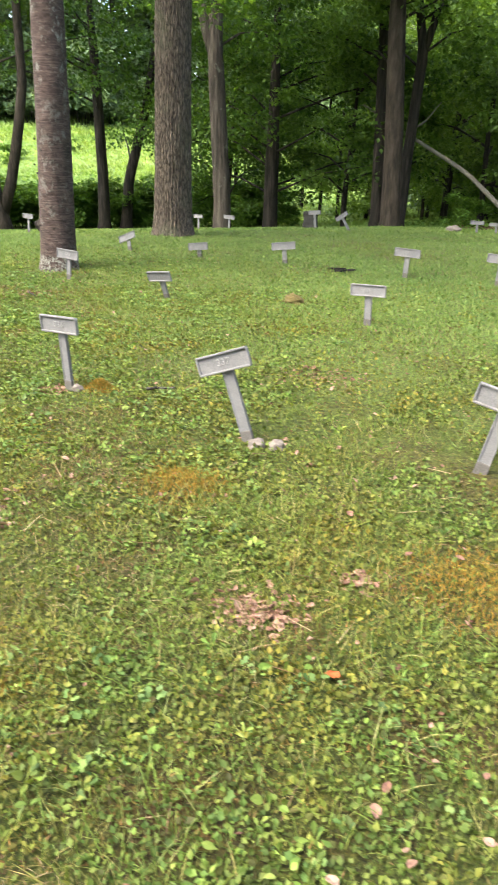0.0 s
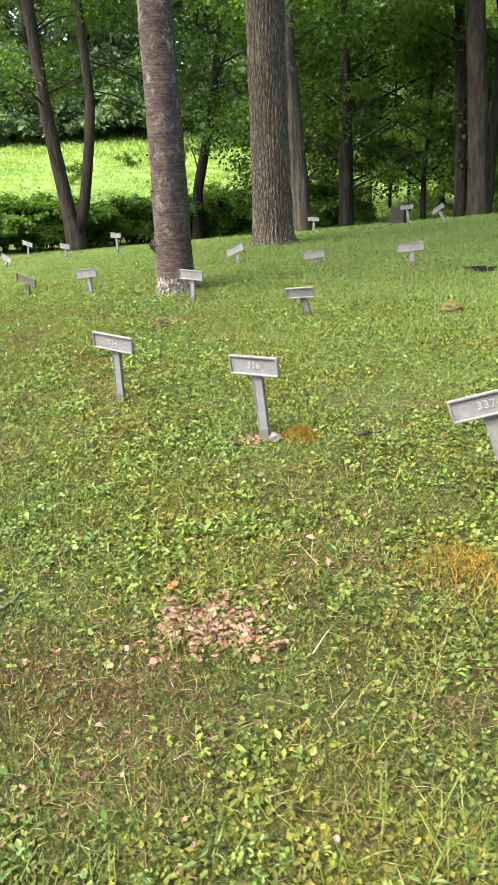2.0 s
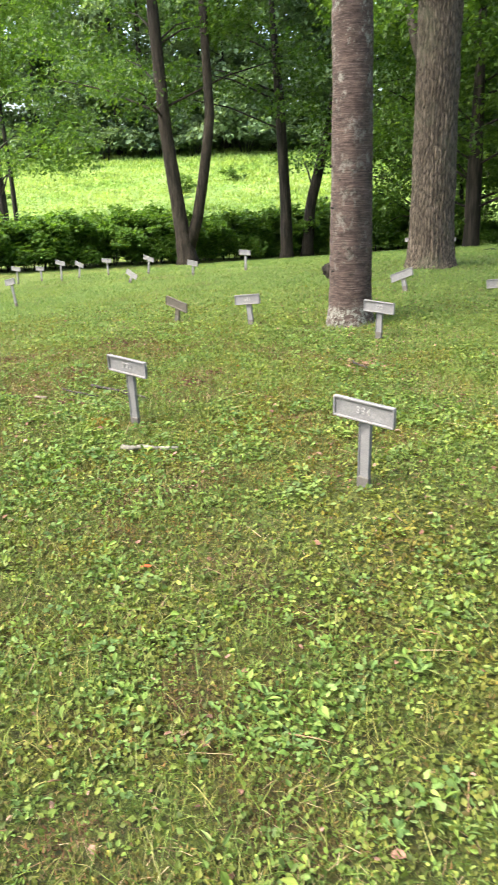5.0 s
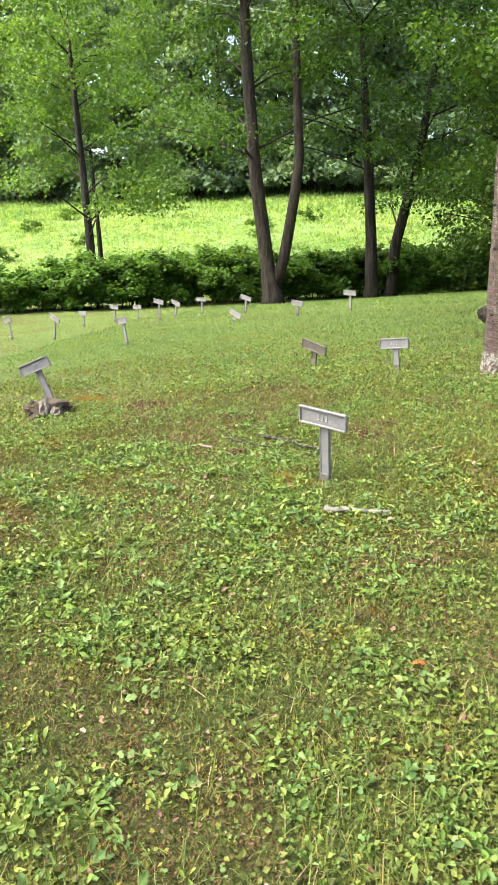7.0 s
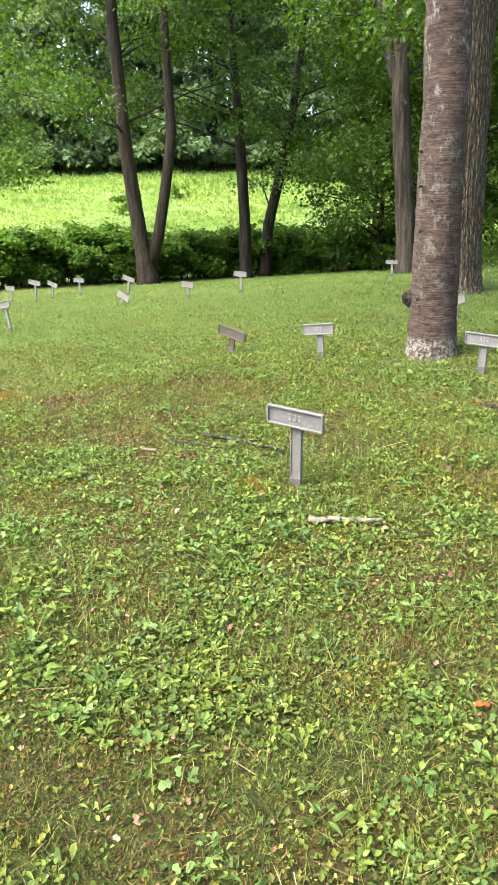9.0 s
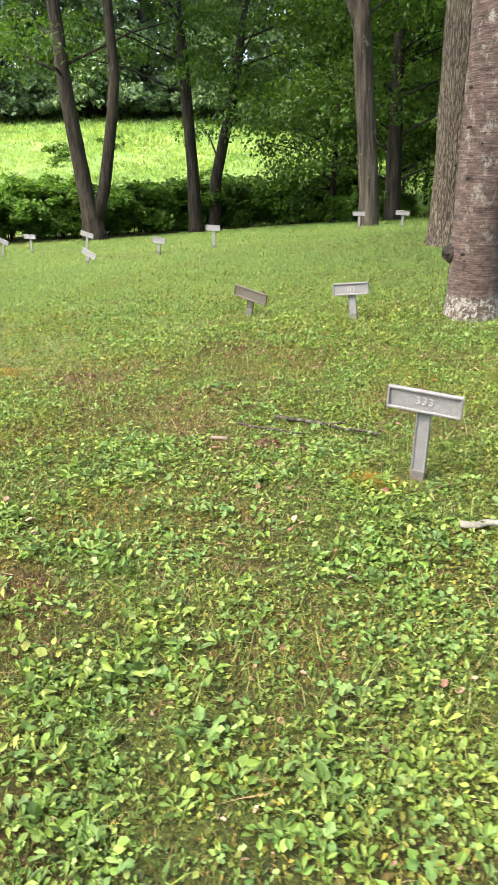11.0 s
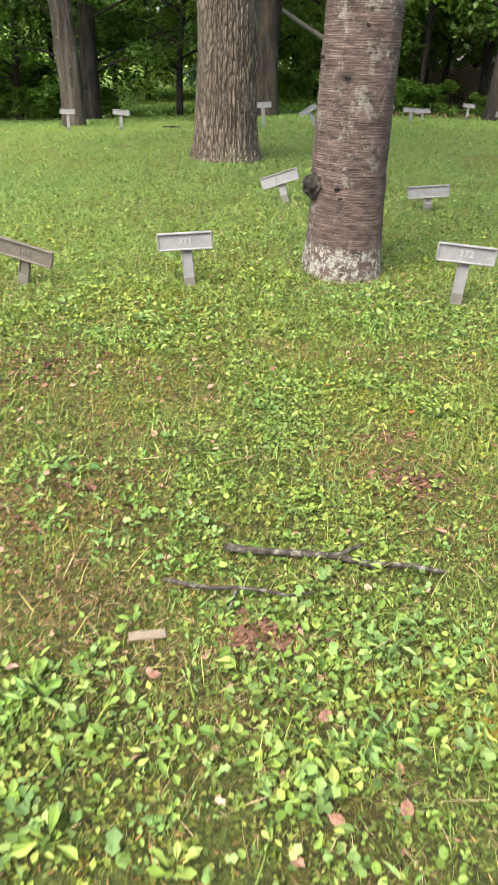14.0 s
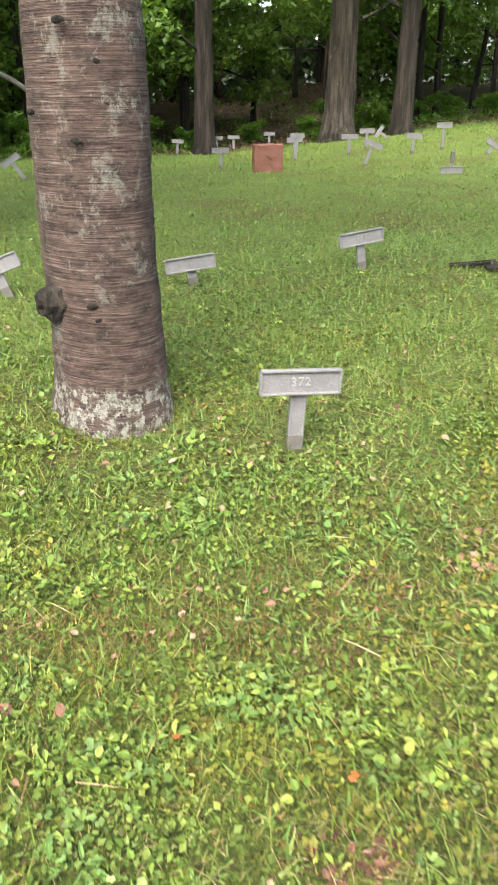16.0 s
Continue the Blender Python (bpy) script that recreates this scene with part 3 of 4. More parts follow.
    x, y = pick(7000, (-9.5, 1.6, 0.7, 6.5), lambda x, y: np.clip(1.9 - off(x, y) / 1.9, 0.1, 1) * np.clip(1.25 - 0.6 * clump(x, y), 0.3, 1) * np.clip(green(x, y) * 2.4, 0.2, 1))
    lay("moss_tufts", x, y, rng.uniform(0.010, 0.024, len(x)), TUFT, "short green and brown moss between the weeds", "moss", TUFT_V, TUFT_F, lambda n: rng.normal(0.75, 0.4, n), 0.006)
    x, y = pick(6500, (-11.0, 1.6, 0.7, 7.0), lambda x, y: np.clip((0.58 - green(x, y)) * 3.0, 0, 1) * np.clip(2.4 - off(x, y) / 1.2, 0.03, 1))
    lay("red_moss", x, y, rng.uniform(0.010, 0.022, len(x)) * (1 + off(x, y) * 0.08), REDMOSS, "matted red-brown moss and crumbled leaf between the weeds", "moss", TUFT_V, TUFT_F, lambda n: rng.normal(0.7, 0.45, n), 0.012)
    x, y = pick(1000, (-13, 3.5, -3.0, 0.7), lambda x, y: np.clip(1.1 + y / 3.5, 0.1, 1) * rich(x, y))
    lay("weed_carpet", x, y, rng.uniform(0.02, 0.04, len(x)), CARPET, "low weeds and moss where the lawn goes on behind the path", "ground cover", TREE_V, TREE_F, flat, 0.02)
    # plants: rosettes of a few leaves round one crown
    bed = lambda x, y: np.maximum(np.exp(-((x + 6.9) ** 2 / 1.6 + (y - 1.9) ** 2 / 0.4)), 0.6 * np.exp(-((x + 7.3) ** 2 / 0.6 + (y - 2.85) ** 2 / 0.25)))
    x, y = pick(1250, near, lambda x, y: green(x, y) * np.clip(0.14 - (x + 0.8) / 4.0, 0.14, 1) * clear(x, y) * back(x, y) * np.clip(1.45 - off(x, y) / 3.6, 0.22, 1) * np.clip(0.04 + 1.1 * clump(x, y) + 0.4 * bed(x, y), 0, 1) * np.clip(np.maximum(rich(x, y) * 1.2, bed(x, y)), 0.3, 1))
    each = rng.randint(3, 9, len(x))
    plant = (0.0115 + 0.0075 * vnoise(x, y, 1.1, 44) + 0.0045 * bed(x, y)) * np.clip(rng.lognormal(-0.08, 0.45, len(x)), 0.45, 1.9) * (1 + off(x, y) * 0.02)
    first = rng.rand(len(x)) * 6.283
    who = np.repeat(np.arange(len(x)), each)
    turn = first[who] + np.concatenate([np.arange(k) * 2.4 for k in each]) + rng.normal(0, 0.35, len(who))
    reach = plant[who] * rng.uniform(0.15, 1.1, len(who))
    px, py = x[who] - np.sin(turn) * reach, y[who] + np.cos(turn) * reach
    place = np.stack([px, py, land(px, py) + 0.004 + plant[who] * rng.uniform(0.1, 1.6, len(who))], -1)
    tip, big, twist = rng.normal(0.34, 0.45, len(who)), plant[who] * rng.uniform(0.6, 1.25, len(who)), rng.normal(0, 0.45, len(who))
    sort = rng.choice(4, len(x), p=(0.26, 0.36, 0.12, 0.26))[who]
    close = (off(x, y) < 2.3)[who]
    for k, (shape, mat, label) in enumerate(((LEAF_V, BROAD, "low round-leaved green weeds covering the lawn"), (SPOON_V, BROAD, "low weeds with spoon-shaped yellow-green leaves"), (LANCE_V, COOLLEAF, "plantain with narrow blue-green leaves in the lawn"), (RAGGED_V, COOLLEAF, "ragged-leaved weeds low in the lawn"))):
        for q, leaf, faces in ((sort == k) & close, shape, LEAF_F), ((sort == k) & ~close, TREE_V * np.array([0.9, 1, 1]), TREE_F):
            me = strewn("ground_cover", place[q], turn[q], tip[q], big[q] * (1.12 if k else 1.0), mat, leaf, faces, twist[q])
            tagged(new("ground_cover", me), label, "ground cover", kind="stuff")
    x, y = pick(4800, near, lambda x, y: np.sqrt(green(x, y)) * np.clip(0.85 + (x + 4) / 12, 0.55, 1) * clear(x, y) * fade(x, y) * np.clip(1.3 - clump(x, y), 0.25, 1) * np.clip(vnoise(x, y, 0.7, 51) * 1.6 - 0.3, 0.16, 1))
    lay("grass", x, y, np.clip(rng.lognormal(-2.85, 0.4, len(x)), 0.025, 0.13), GRASS, "thin short lawn grass, green and straw-coloured", "grass", BLADE_V * np.array([0.45, 1, 1]), BLADE_F, lambda n: rng.normal(0.8, 0.4, n), 0.0)
    x, y = pick(2600, near, lambda x, y: fade(x, y) * np.clip(1.5 - green(x, y), 0.6, 1) * np.clip(vnoise(x, y, 0.6, 52) * 2.0 - 0.85 + 2 * np.exp(-((x + 9.2) ** 2 / 0.4 + (y - 3.95) ** 2 / 0.1)) + 0.7 * np.exp(-((x + 7.5) ** 2 / 0.5 + (y - 3.7) ** 2 / 0.1)) + 1.5 * np.exp(-((x + 2.9) ** 2 / 0.12 + (y - 1.6) ** 2 / 0.05)), 0.03, 1))
    lay("thatch", x, y, rng.uniform(0.02, 0.06, len(x)), STRAW, "dry straw-coloured thatch lying between the weeds", "grass", BLADE_V * np.array([0.5, 1, 1]), BLADE_F, lambda n: rng.normal(0.2, 0.3, n), 0.02)
    x, y = pick(1050, wide, lambda x, y: np.clip((y - 3.2) / 3.0, 0, 1) * np.clip(2.2 - y / 6.5, 0.16, 1) * np.where(meadow_way(x, y) < -4, 1, 0) * np.where(np.abs(x + 9) < 3.2 + 0.75 * y, 1, 0.15))
    lay("lawn_grass", x, y, rng.uniform(0.025, 0.055, len(x)) * (1 + y * 0.035), LAWNGRASS, "mown grass on the farther lawn", "grass", TUFT_V * np.array([0.6, 1, 1]), TUFT_F, lambda n: rng.normal(0.65, 0.4, n), 0.0)
    x, y = pick(26, wide, lambda x, y: np.clip((y - 5) / 4, 0, 1) * rich(x, y) * np.where(meadow_way(x, y) < -1, 1, 0))
    lay("lawn_weeds", x, y, rng.uniform(0.022, 0.045, len(x)), COOLLEAF, "scattered low weeds on the farther lawn", "ground cover", LEAF_V, LEAF_F, lambda n: rng.normal(0.3, 0.4, n), 0.05)
    x, y = pick(30, near, lambda x, y: fade(x, y) * np.clip(vnoise(x, y, 0.8, 47) * 3 - 1.4, 0.12, 1))
    lay("fallen_leaves", x, y, rng.uniform(0.015, 0.045, len(x)), DRY, "dry brown leaves scattered over the lawn", "leaf litter", LEAF_V, LEAF_F, lambda n: rng.normal(0.1, 0.25, n), 0.03)
    x, y = pick(90, near, lambda x, y: fade(x, y) * np.clip(1.2 - green(x, y), 0.15, 1))
    lay("leaf_crumbs", x, y, rng.uniform(0.012, 0.026, len(x)), DRY, "crumbled brown leaves between the weeds", "leaf litter", RAGGED_V, LEAF_F, lambda n: rng.normal(0.1, 0.35, n), 0.02)
    x, y = pick(12, near, lambda x, y: fade(x, y))
    lay("dead_stems", x, y, rng.uniform(0.08, 0.2, len(x)), STRAW, "thin dead stems lying over the weeds", "grass", BLADE_V * np.array([0.35, 1, 0.3]), BLADE_F, lambda n: rng.normal(0.15, 0.12, n), 0.03)


cover()


# ---- trees ----
def upright(x, y, stages):
    z = float(land(x, y))
    return [(x + dx, y + dy, z + h, r) for dx, dy, h, r in stages]


cherry = tree("cherry_tree", "tall tree with ringed grey-brown bark and pale lichen round its foot",
     upright(-7.43, 7.25, [(0, 0, -0.15, 0.36), (0, 0, 0.03, 0.315), (0, 0, 0.14, 0.29), (0, 0, 0.4, 0.272), (0.01, 0, 1.2, 0.258), (0.02, 0, 2.2, 0.247), (0.0, 0.02, 3.4, 0.235), (0.05, 0.05, 6.0, 0.2), (0.1, 0.1, 11, 0.09)]),
     BARK_RINGED, (5000, 0.26, 6.5, 13, 5.5, 16, 0, 0.5), seed=1, seg=64, fine=60, bunch=1.9, rough=0.06, rings=0.02, oval=(33, 0.82, 1.06))
burl = bmesh.new()
bmesh.ops.create_icosphere(burl, subdivisions=3, radius=0.075)
for v in burl.verts:
    v.co *= 1 + 0.35 * noise.noise(v.co * 22) + 0.2 * noise.noise(v.co * 60)
part("burl", burl, BARK_DARK, cherry, "dark knobbly burl", Matrix.Translation((-0.208, -0.09, 0.71)))
rng = np.random.RandomState(5)
for h, a in ((1.2, 5.3), (1.75, 4.4), (0.72, 4.5), (0.66, 4.62), (0.7, 5.0), (1.02, 4.9), (1.35, 4.5), (1.62, 4.9), (2.05, 4.35), (1.85, 5.5), (1.45, 3.7)):
    knot = bmesh.new()
    bmesh.ops.create_icosphere(knot, subdivisions=2, radius=0.022)
    for v in knot.verts:
        v.co = Vector((v.co.x * 1.0, v.co.y * 0.5, v.co.z * 0.6)) * (1 + 0.5 * noise.noise(v.co * 40 + Vector((h * 9, 0, 0))))
    part("knot", knot, BARK_DARK, cherry, "", Matrix.Translation((0.25 * math.cos(a), 0.25 * math.sin(a), h)) @ pose(0, 0, 0, 0, 0, math.degrees(a) - 90))

tree("oak_tree", "broad tree with deeply furrowed brown bark and flared foot",
     upright(-9.1, 11.9, [(0, 0, -0.2, 0.62), (0, 0, 0.0, 0.54), (0, 0, 0.12, 0.49), (0, 0, 0.4, 0.455), (0, 0, 1.0, 0.43), (0.0, 0, 2.4, 0.415), (0.02, 0.02, 4.2, 0.40), (0.05, 0.05, 8, 0.3), (0.1, 0, 14, 0.1)]),
     BARK_FISSURED, (6500, 0.28, 7, 15, 6.5, 16, 0, 0), seed=2, seg=200, fine=24, bunch=1.4, rough=0.05, furrow=0.06, count=34, oval=(38, 0.78, 0.95))
z3 = float(land(-15.16, 22.6))
tree("forked_tree", "grey lichened tree that forks above head height",
     upright(-15.16, 22.6, [(0, 0, -0.2, 0.38), (0, 0, 0.1, 0.32), (0, 0, 1.0, 0.29), (-0.2, 0, 3.4, 0.275), (-0.4, 0, 6.0, 0.25), (-0.3, 0.1, 12, 0.1)]),
     BARK_GREY, (6500, 0.19, 6.4, 13, 4.2, 18, 0, 0), shade_top=True, seed=3, seg=64, fine=8, rough=0.08, furrow=0.07, count=16,
     forks=([(-15.5, 22.6, z3 + 5.3, 0.2), (-15.85, 22.4, z3 + 6.4, 0.17), (-16.4, 22.1, z3 + 10, 0.11)],))
z5 = float(land(-27.0, 23.0))
tree("twin_stemmed_tree", "dark tree whose two stems part just above the ground",
     upright(-27.0, 23.0, [(0, 0, -0.2, 0.58), (0, 0, 0.3, 0.44), (-0.12, -0.1, 1.4, 0.30), (-0.42, -0.38, 5.5, 0.255), (-0.55, -0.5, 9.5, 0.22), (-0.6, -0.5, 16, 0.1)]),
     BARK_BROWN, (9500, 0.19, 7.0, 16, 6.0, 28, 0, 0), shade_top=True, seed=4, seg=48, fine=6, rough=0.08, furrow=0.08, count=12,
     forks=([(-27.0, 23.05, z5 + 0.6, 0.28), (-26.6, 23.4, z5 + 2.0, 0.225), (-26.1, 23.9, z5 + 5.6, 0.20), (-26.2, 23.9, z5 + 11, 0.15), (-26.3, 23.9, z5 + 17, 0.08)],))
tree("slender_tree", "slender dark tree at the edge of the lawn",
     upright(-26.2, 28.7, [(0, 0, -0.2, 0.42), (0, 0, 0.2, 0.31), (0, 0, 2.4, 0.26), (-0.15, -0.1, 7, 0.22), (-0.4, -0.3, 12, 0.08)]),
     BARK_DARK, (7000, 0.19, 6.6, 16, 5.2, 24, 0, 0), shade_top=True, seed=5, seg=16, fine=5, rough=0.08)
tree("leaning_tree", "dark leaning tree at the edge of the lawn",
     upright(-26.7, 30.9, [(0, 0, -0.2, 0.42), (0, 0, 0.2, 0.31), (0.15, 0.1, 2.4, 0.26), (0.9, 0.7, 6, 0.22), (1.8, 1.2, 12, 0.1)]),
     BARK_DARK, (8500, 0.19, 5.0, 15, 5.2, 26, 1.6, 0.8), shade_top=True, seed=6, seg=16, fine=5, rough=0.08)
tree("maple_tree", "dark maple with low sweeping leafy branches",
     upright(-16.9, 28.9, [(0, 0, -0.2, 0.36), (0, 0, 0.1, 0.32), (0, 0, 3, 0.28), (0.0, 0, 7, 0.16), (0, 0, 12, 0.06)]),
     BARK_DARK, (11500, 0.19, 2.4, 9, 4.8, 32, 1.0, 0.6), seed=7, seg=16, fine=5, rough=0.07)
tree("low_maple", "leafy understorey maple beyond the lawn",
     upright(-20.5, 31.0, [(0, 0, -0.2, 0.16), (0, 0, 1.5, 0.13), (0.2, 0, 4, 0.1), (0.3, 0, 7, 0.04)]),
     BARK_DARK, (12000, 0.18, 1.2, 10, 4.4, 40, 0.2, -0.2), seed=8, seg=10, fine=4)
tree("low_maple", "leafy understorey maple beyond the lawn",
     upright(-14.2, 30.5, [(0, 0, -0.2, 0.13), (0, 0, 1.5, 0.11), (0.2, 0, 4, 0.08), (0.3, 0, 7, 0.03)]),
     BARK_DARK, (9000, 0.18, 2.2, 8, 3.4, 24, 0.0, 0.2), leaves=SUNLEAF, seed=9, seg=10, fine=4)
tree("pine_tree", "straight reddish-brown tree at the edge of the woods",
     upright(-10.6, 26.8, [(0, 0, -0.2, 0.46), (0, 0, 0.1, 0.38), (0, 0, 0.6, 0.34), (-0.12, 0, 3, 0.32), (-0.4, 0, 7, 0.28), (-0.7, 0, 14, 0.1)]),
     BARK_BROWN, (6500, 0.2, 6.5, 13, 4.2, 18, 0, 0), leaves=FULLSUN_LEAF, seed=10, seg=56, fine=6, rough=0.06, furrow=0.07, count=14)
z8 = float(land(-10.7, 28.0))
tree("crooked_tree", "dark tree that parts into a narrow fork",
     upright(-10.7, 28.0, [(0, 0, -0.2, 0.26), (0, 0, 0.2, 0.22), (0.1, 0, 2.8, 0.2), (0.3, 0, 6.0, 0.19), (0.0, 0, 7.4, 0.13), (-0.2, 0, 12, 0.06)]),
     BARK_DARK, (5000, 0.19, 6.0, 12, 3.8, 16, 0, 0), leaves=SUNLEAF, seed=11, seg=14, fine=5,
     forks=([(-10.4, 28.0, z8 + 5.9, 0.14), (-9.95, 28.0, z8 + 7.4, 0.13), (-9.7, 28.0, z8 + 12, 0.06)],))
tree("slender_tree", "thin dark tree beside a stouter brown one", upright(-11.75, 28.2, [(0, 0, -0.2, 0.3), (0, 0, 0.2, 0.23), (-0.1, 0, 3, 0.2), (-0.3, 0, 7, 0.17), (-0.3, 0, 12, 0.06)]),
     BARK_DARK, (3500, 0.19, 6.0, 12, 3.4, 14, 0, 0), leaves=SUNLEAF, seed=15, seg=14, fine=5, rough=0.08)
tree("slender_tree", "slender dark tree among the woods", upright(-13.5, 33.1, [(0, 0, -0.2, 0.36), (0, 0, 0.2, 0.3), (0, 0, 4, 0.26), (0.1, 0, 12, 0.1)]), BARK_DARK, (6000, 0.2, 3.4, 12, 4.2, 20, 0, 0), leaves=FULLSUN_LEAF, seed=14, seg=12, fine=5)
tree("young_tree", "thin young tree standing behind the shrubs",
     upright(-41.0, 22.7, [(0, 0, -0.2, 0.26), (0, 0, 4, 0.22), (-0.2, 0, 10, 0.16), (-0.3, 0, 14, 0.06)]),
     BARK_DARK, (9000, 0.21, 4.6, 15, 5.2, 34, 0, 0), leaves=SUNLEAF, seed=12, seg=10, fine=4)
tree("young_tree", "leafy young tree standing behind the shrubs",
     upright(-47.0, 27.0, [(0, 0, -0.2, 0.17), (0, 0, 3, 0.14), (-0.2, 0, 8, 0.1), (-0.3, 0, 12, 0.04)]),
     BARK_DARK, (12000, 0.26, 8.5, 18, 6.5, 30, 0, 0), leaves=SUNLEAF, seed=13, seg=10, fine=4)
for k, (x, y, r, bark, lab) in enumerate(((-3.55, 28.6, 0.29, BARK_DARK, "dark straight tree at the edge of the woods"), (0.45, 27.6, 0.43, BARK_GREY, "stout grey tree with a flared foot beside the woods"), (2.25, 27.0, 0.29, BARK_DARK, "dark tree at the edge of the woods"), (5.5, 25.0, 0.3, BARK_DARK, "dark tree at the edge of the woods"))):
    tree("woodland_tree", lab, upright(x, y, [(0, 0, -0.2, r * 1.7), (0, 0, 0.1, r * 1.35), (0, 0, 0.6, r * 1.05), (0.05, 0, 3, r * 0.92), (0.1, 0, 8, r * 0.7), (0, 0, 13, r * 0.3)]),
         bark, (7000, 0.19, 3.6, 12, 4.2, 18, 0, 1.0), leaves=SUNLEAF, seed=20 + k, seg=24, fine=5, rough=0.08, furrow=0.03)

# thin trees deeper in the woods: three builds, then copies
rng = np.random.RandomState(12)
builds = []
for k in range(4):
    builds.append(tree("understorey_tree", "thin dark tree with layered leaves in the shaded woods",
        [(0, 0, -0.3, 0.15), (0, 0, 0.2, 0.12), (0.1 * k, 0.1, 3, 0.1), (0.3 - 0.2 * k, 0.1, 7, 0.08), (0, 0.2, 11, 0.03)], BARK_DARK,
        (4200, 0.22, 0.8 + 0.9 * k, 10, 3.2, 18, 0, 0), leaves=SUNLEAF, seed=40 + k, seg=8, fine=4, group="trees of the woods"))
spots = [(-8.2 + 2.9 * (i % 9) + rng.uniform(-1.1, 1.1), 32.0 + 5.5 * (i // 9) + rng.uniform(-1.6, 1.6)) for i in range(27)]
spots += [(12, 20), (14, 25), (11, 15), (13.5, 9), (-21, 36), (-24, 37), (-20, 47), (-9, 49)]
for i, (x, y) in enumerate(spots):
    m = pose(x, y, float(land(x, y)), 0, rng.uniform(-3, 3), rng.uniform(0, 360))
    if i < 4:
        builds[i].matrix_basis = m
    else:
        copy_thing(builds[i % 4], m)

# young trees round the clearing behind the lawn, sunlight put into their leaf colour
sunny = [tree("sun_toned_tree", "slender tree round the clearing, sunlight put into its leaf colour",
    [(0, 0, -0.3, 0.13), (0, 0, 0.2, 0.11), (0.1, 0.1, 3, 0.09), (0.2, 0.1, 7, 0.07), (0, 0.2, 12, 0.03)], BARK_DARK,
    (5200, 0.23, 0.6 + k, 12, 3.4, 24, 0, 0), leaves=FULLSUN_LEAF, seed=50 + k, seg=8, fine=4, group="trees of the woods") for k in range(2)]
for i in range(15):
    x, y = (-24.5 + 1.9 * i, 44.5) if i < 10 else (-13.5 + 1.9 * (i - 10), 37.5)
    x, y = x + rng.uniform(-0.8, 0.8), y + rng.uniform(-2.2, 3.0)
    m = pose(x, y, float(land(x, y)), 0, rng.uniform(-3, 3), rng.uniform(0, 360))
    if i < 2:
        sunny[i].matrix_basis = m
    else:
        copy_thing(sunny[i % 2], m)

# woods closing the view beyond the meadow, and unseen trees behind the walker
far = []
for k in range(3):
    far.append(tree("closing_tree", "full-crowned tree with leaves tinted for haze, closing the view",
        [(0, 0, -0.5, 0.4), (0, 0, 4, 0.32), (0, 0, 14, 0.2), (0, 0, 24, 0.05)], BARK_DARK, (8500, 0.6, 0.8, 25, 6.8, 60, 0, 0), leaves=HAZED_LEAF, seed=60 + k, seg=8, fine=3, group="trees beyond the meadow"))
places = []
for i in range(28):
    u = -66 + 4.7 * i + rng.uniform(-1.5, 1.5)
    d = 40 + 62 + rng.uniform(-4, 8)
    places.append((-0.70 * d - 0.71 * u, 0.71 * d - 0.70 * u, rng.uniform(0.8, 1.25)))
for i in range(14):
    u, d = -70 + 9.8 * i + rng.uniform(-1.5, 1.5), 40 + 78 + rng.uniform(-4, 6)
    places.append((-0.70 * d - 0.71 * u, 0.71 * d - 0.70 * u, rng.uniform(1.1, 1.4)))
places += [(-16 + 4.4 * i + rng.uniform(-1, 1), 52 + rng.uniform(-3, 5), rng.uniform(0.8, 1.1)) for i in range(13)]
# never in view: added round the walker to block sky light
places += [(-24, -17, 0.6), (-14, -19, 0.6), (-4, -18, 0.6), (6, -16, 0.6), (16, -6, 0.6), (20, 14, 0.6), (24, 24, 0.7), (-36, -6, 0.6), (27, 36, 0.8)]
for i, (x, y, s) in enumerate(places):
    m = pose(x, y, float(land(x, y)), 0, 0, rng.uniform(0, 360))
    ob = far[i] if i < 3 else copy_thing(far[i % 3], m)
    ob.matrix_basis = m @ Matrix.Diagonal((s, s, s, 1))


# ---- shrubs ----
def shrub(name, label, leaves, count, height, spread, size, seed):
    r = np.random.RandomState(seed)
    ob = tagged(new(name), label, "shrub", "shrubs along the lawn's edge")
    cs, rs = [], []
    for k in range(16):
        a, d, h = r.rand() * 6.283, spread * r.rand() ** 0.6, height * r.uniform(0.2, 0.95)
        cs.append((d * math.cos(a), d * math.sin(a), h)), rs.append(height * r.uniform(0.16, 0.3))
        if k < 6:
            part("stem", limb([(0.15 * math.cos(a), 0.15 * math.sin(a), -0.1, 0.02), (0.5 * cs[-1][0], 0.5 * cs[-1][1], h * 0.6, 0.014), (*cs[-1], 0.006)], 5, 0.1, k), BARK_DARK, ob)
    s = sprays(r, cs, rs, count, size, 0.5)
    s["place"][:, 2] = np.maximum(s["place"][:, 2], 0.02)
    s["pitch"] = r.normal(-0.1, 0.42, count)
    part("foliage", strewn("foliage", mat=leaves, tv=TREE_V, tf=TREE_F, **s), None, ob)
    return ob


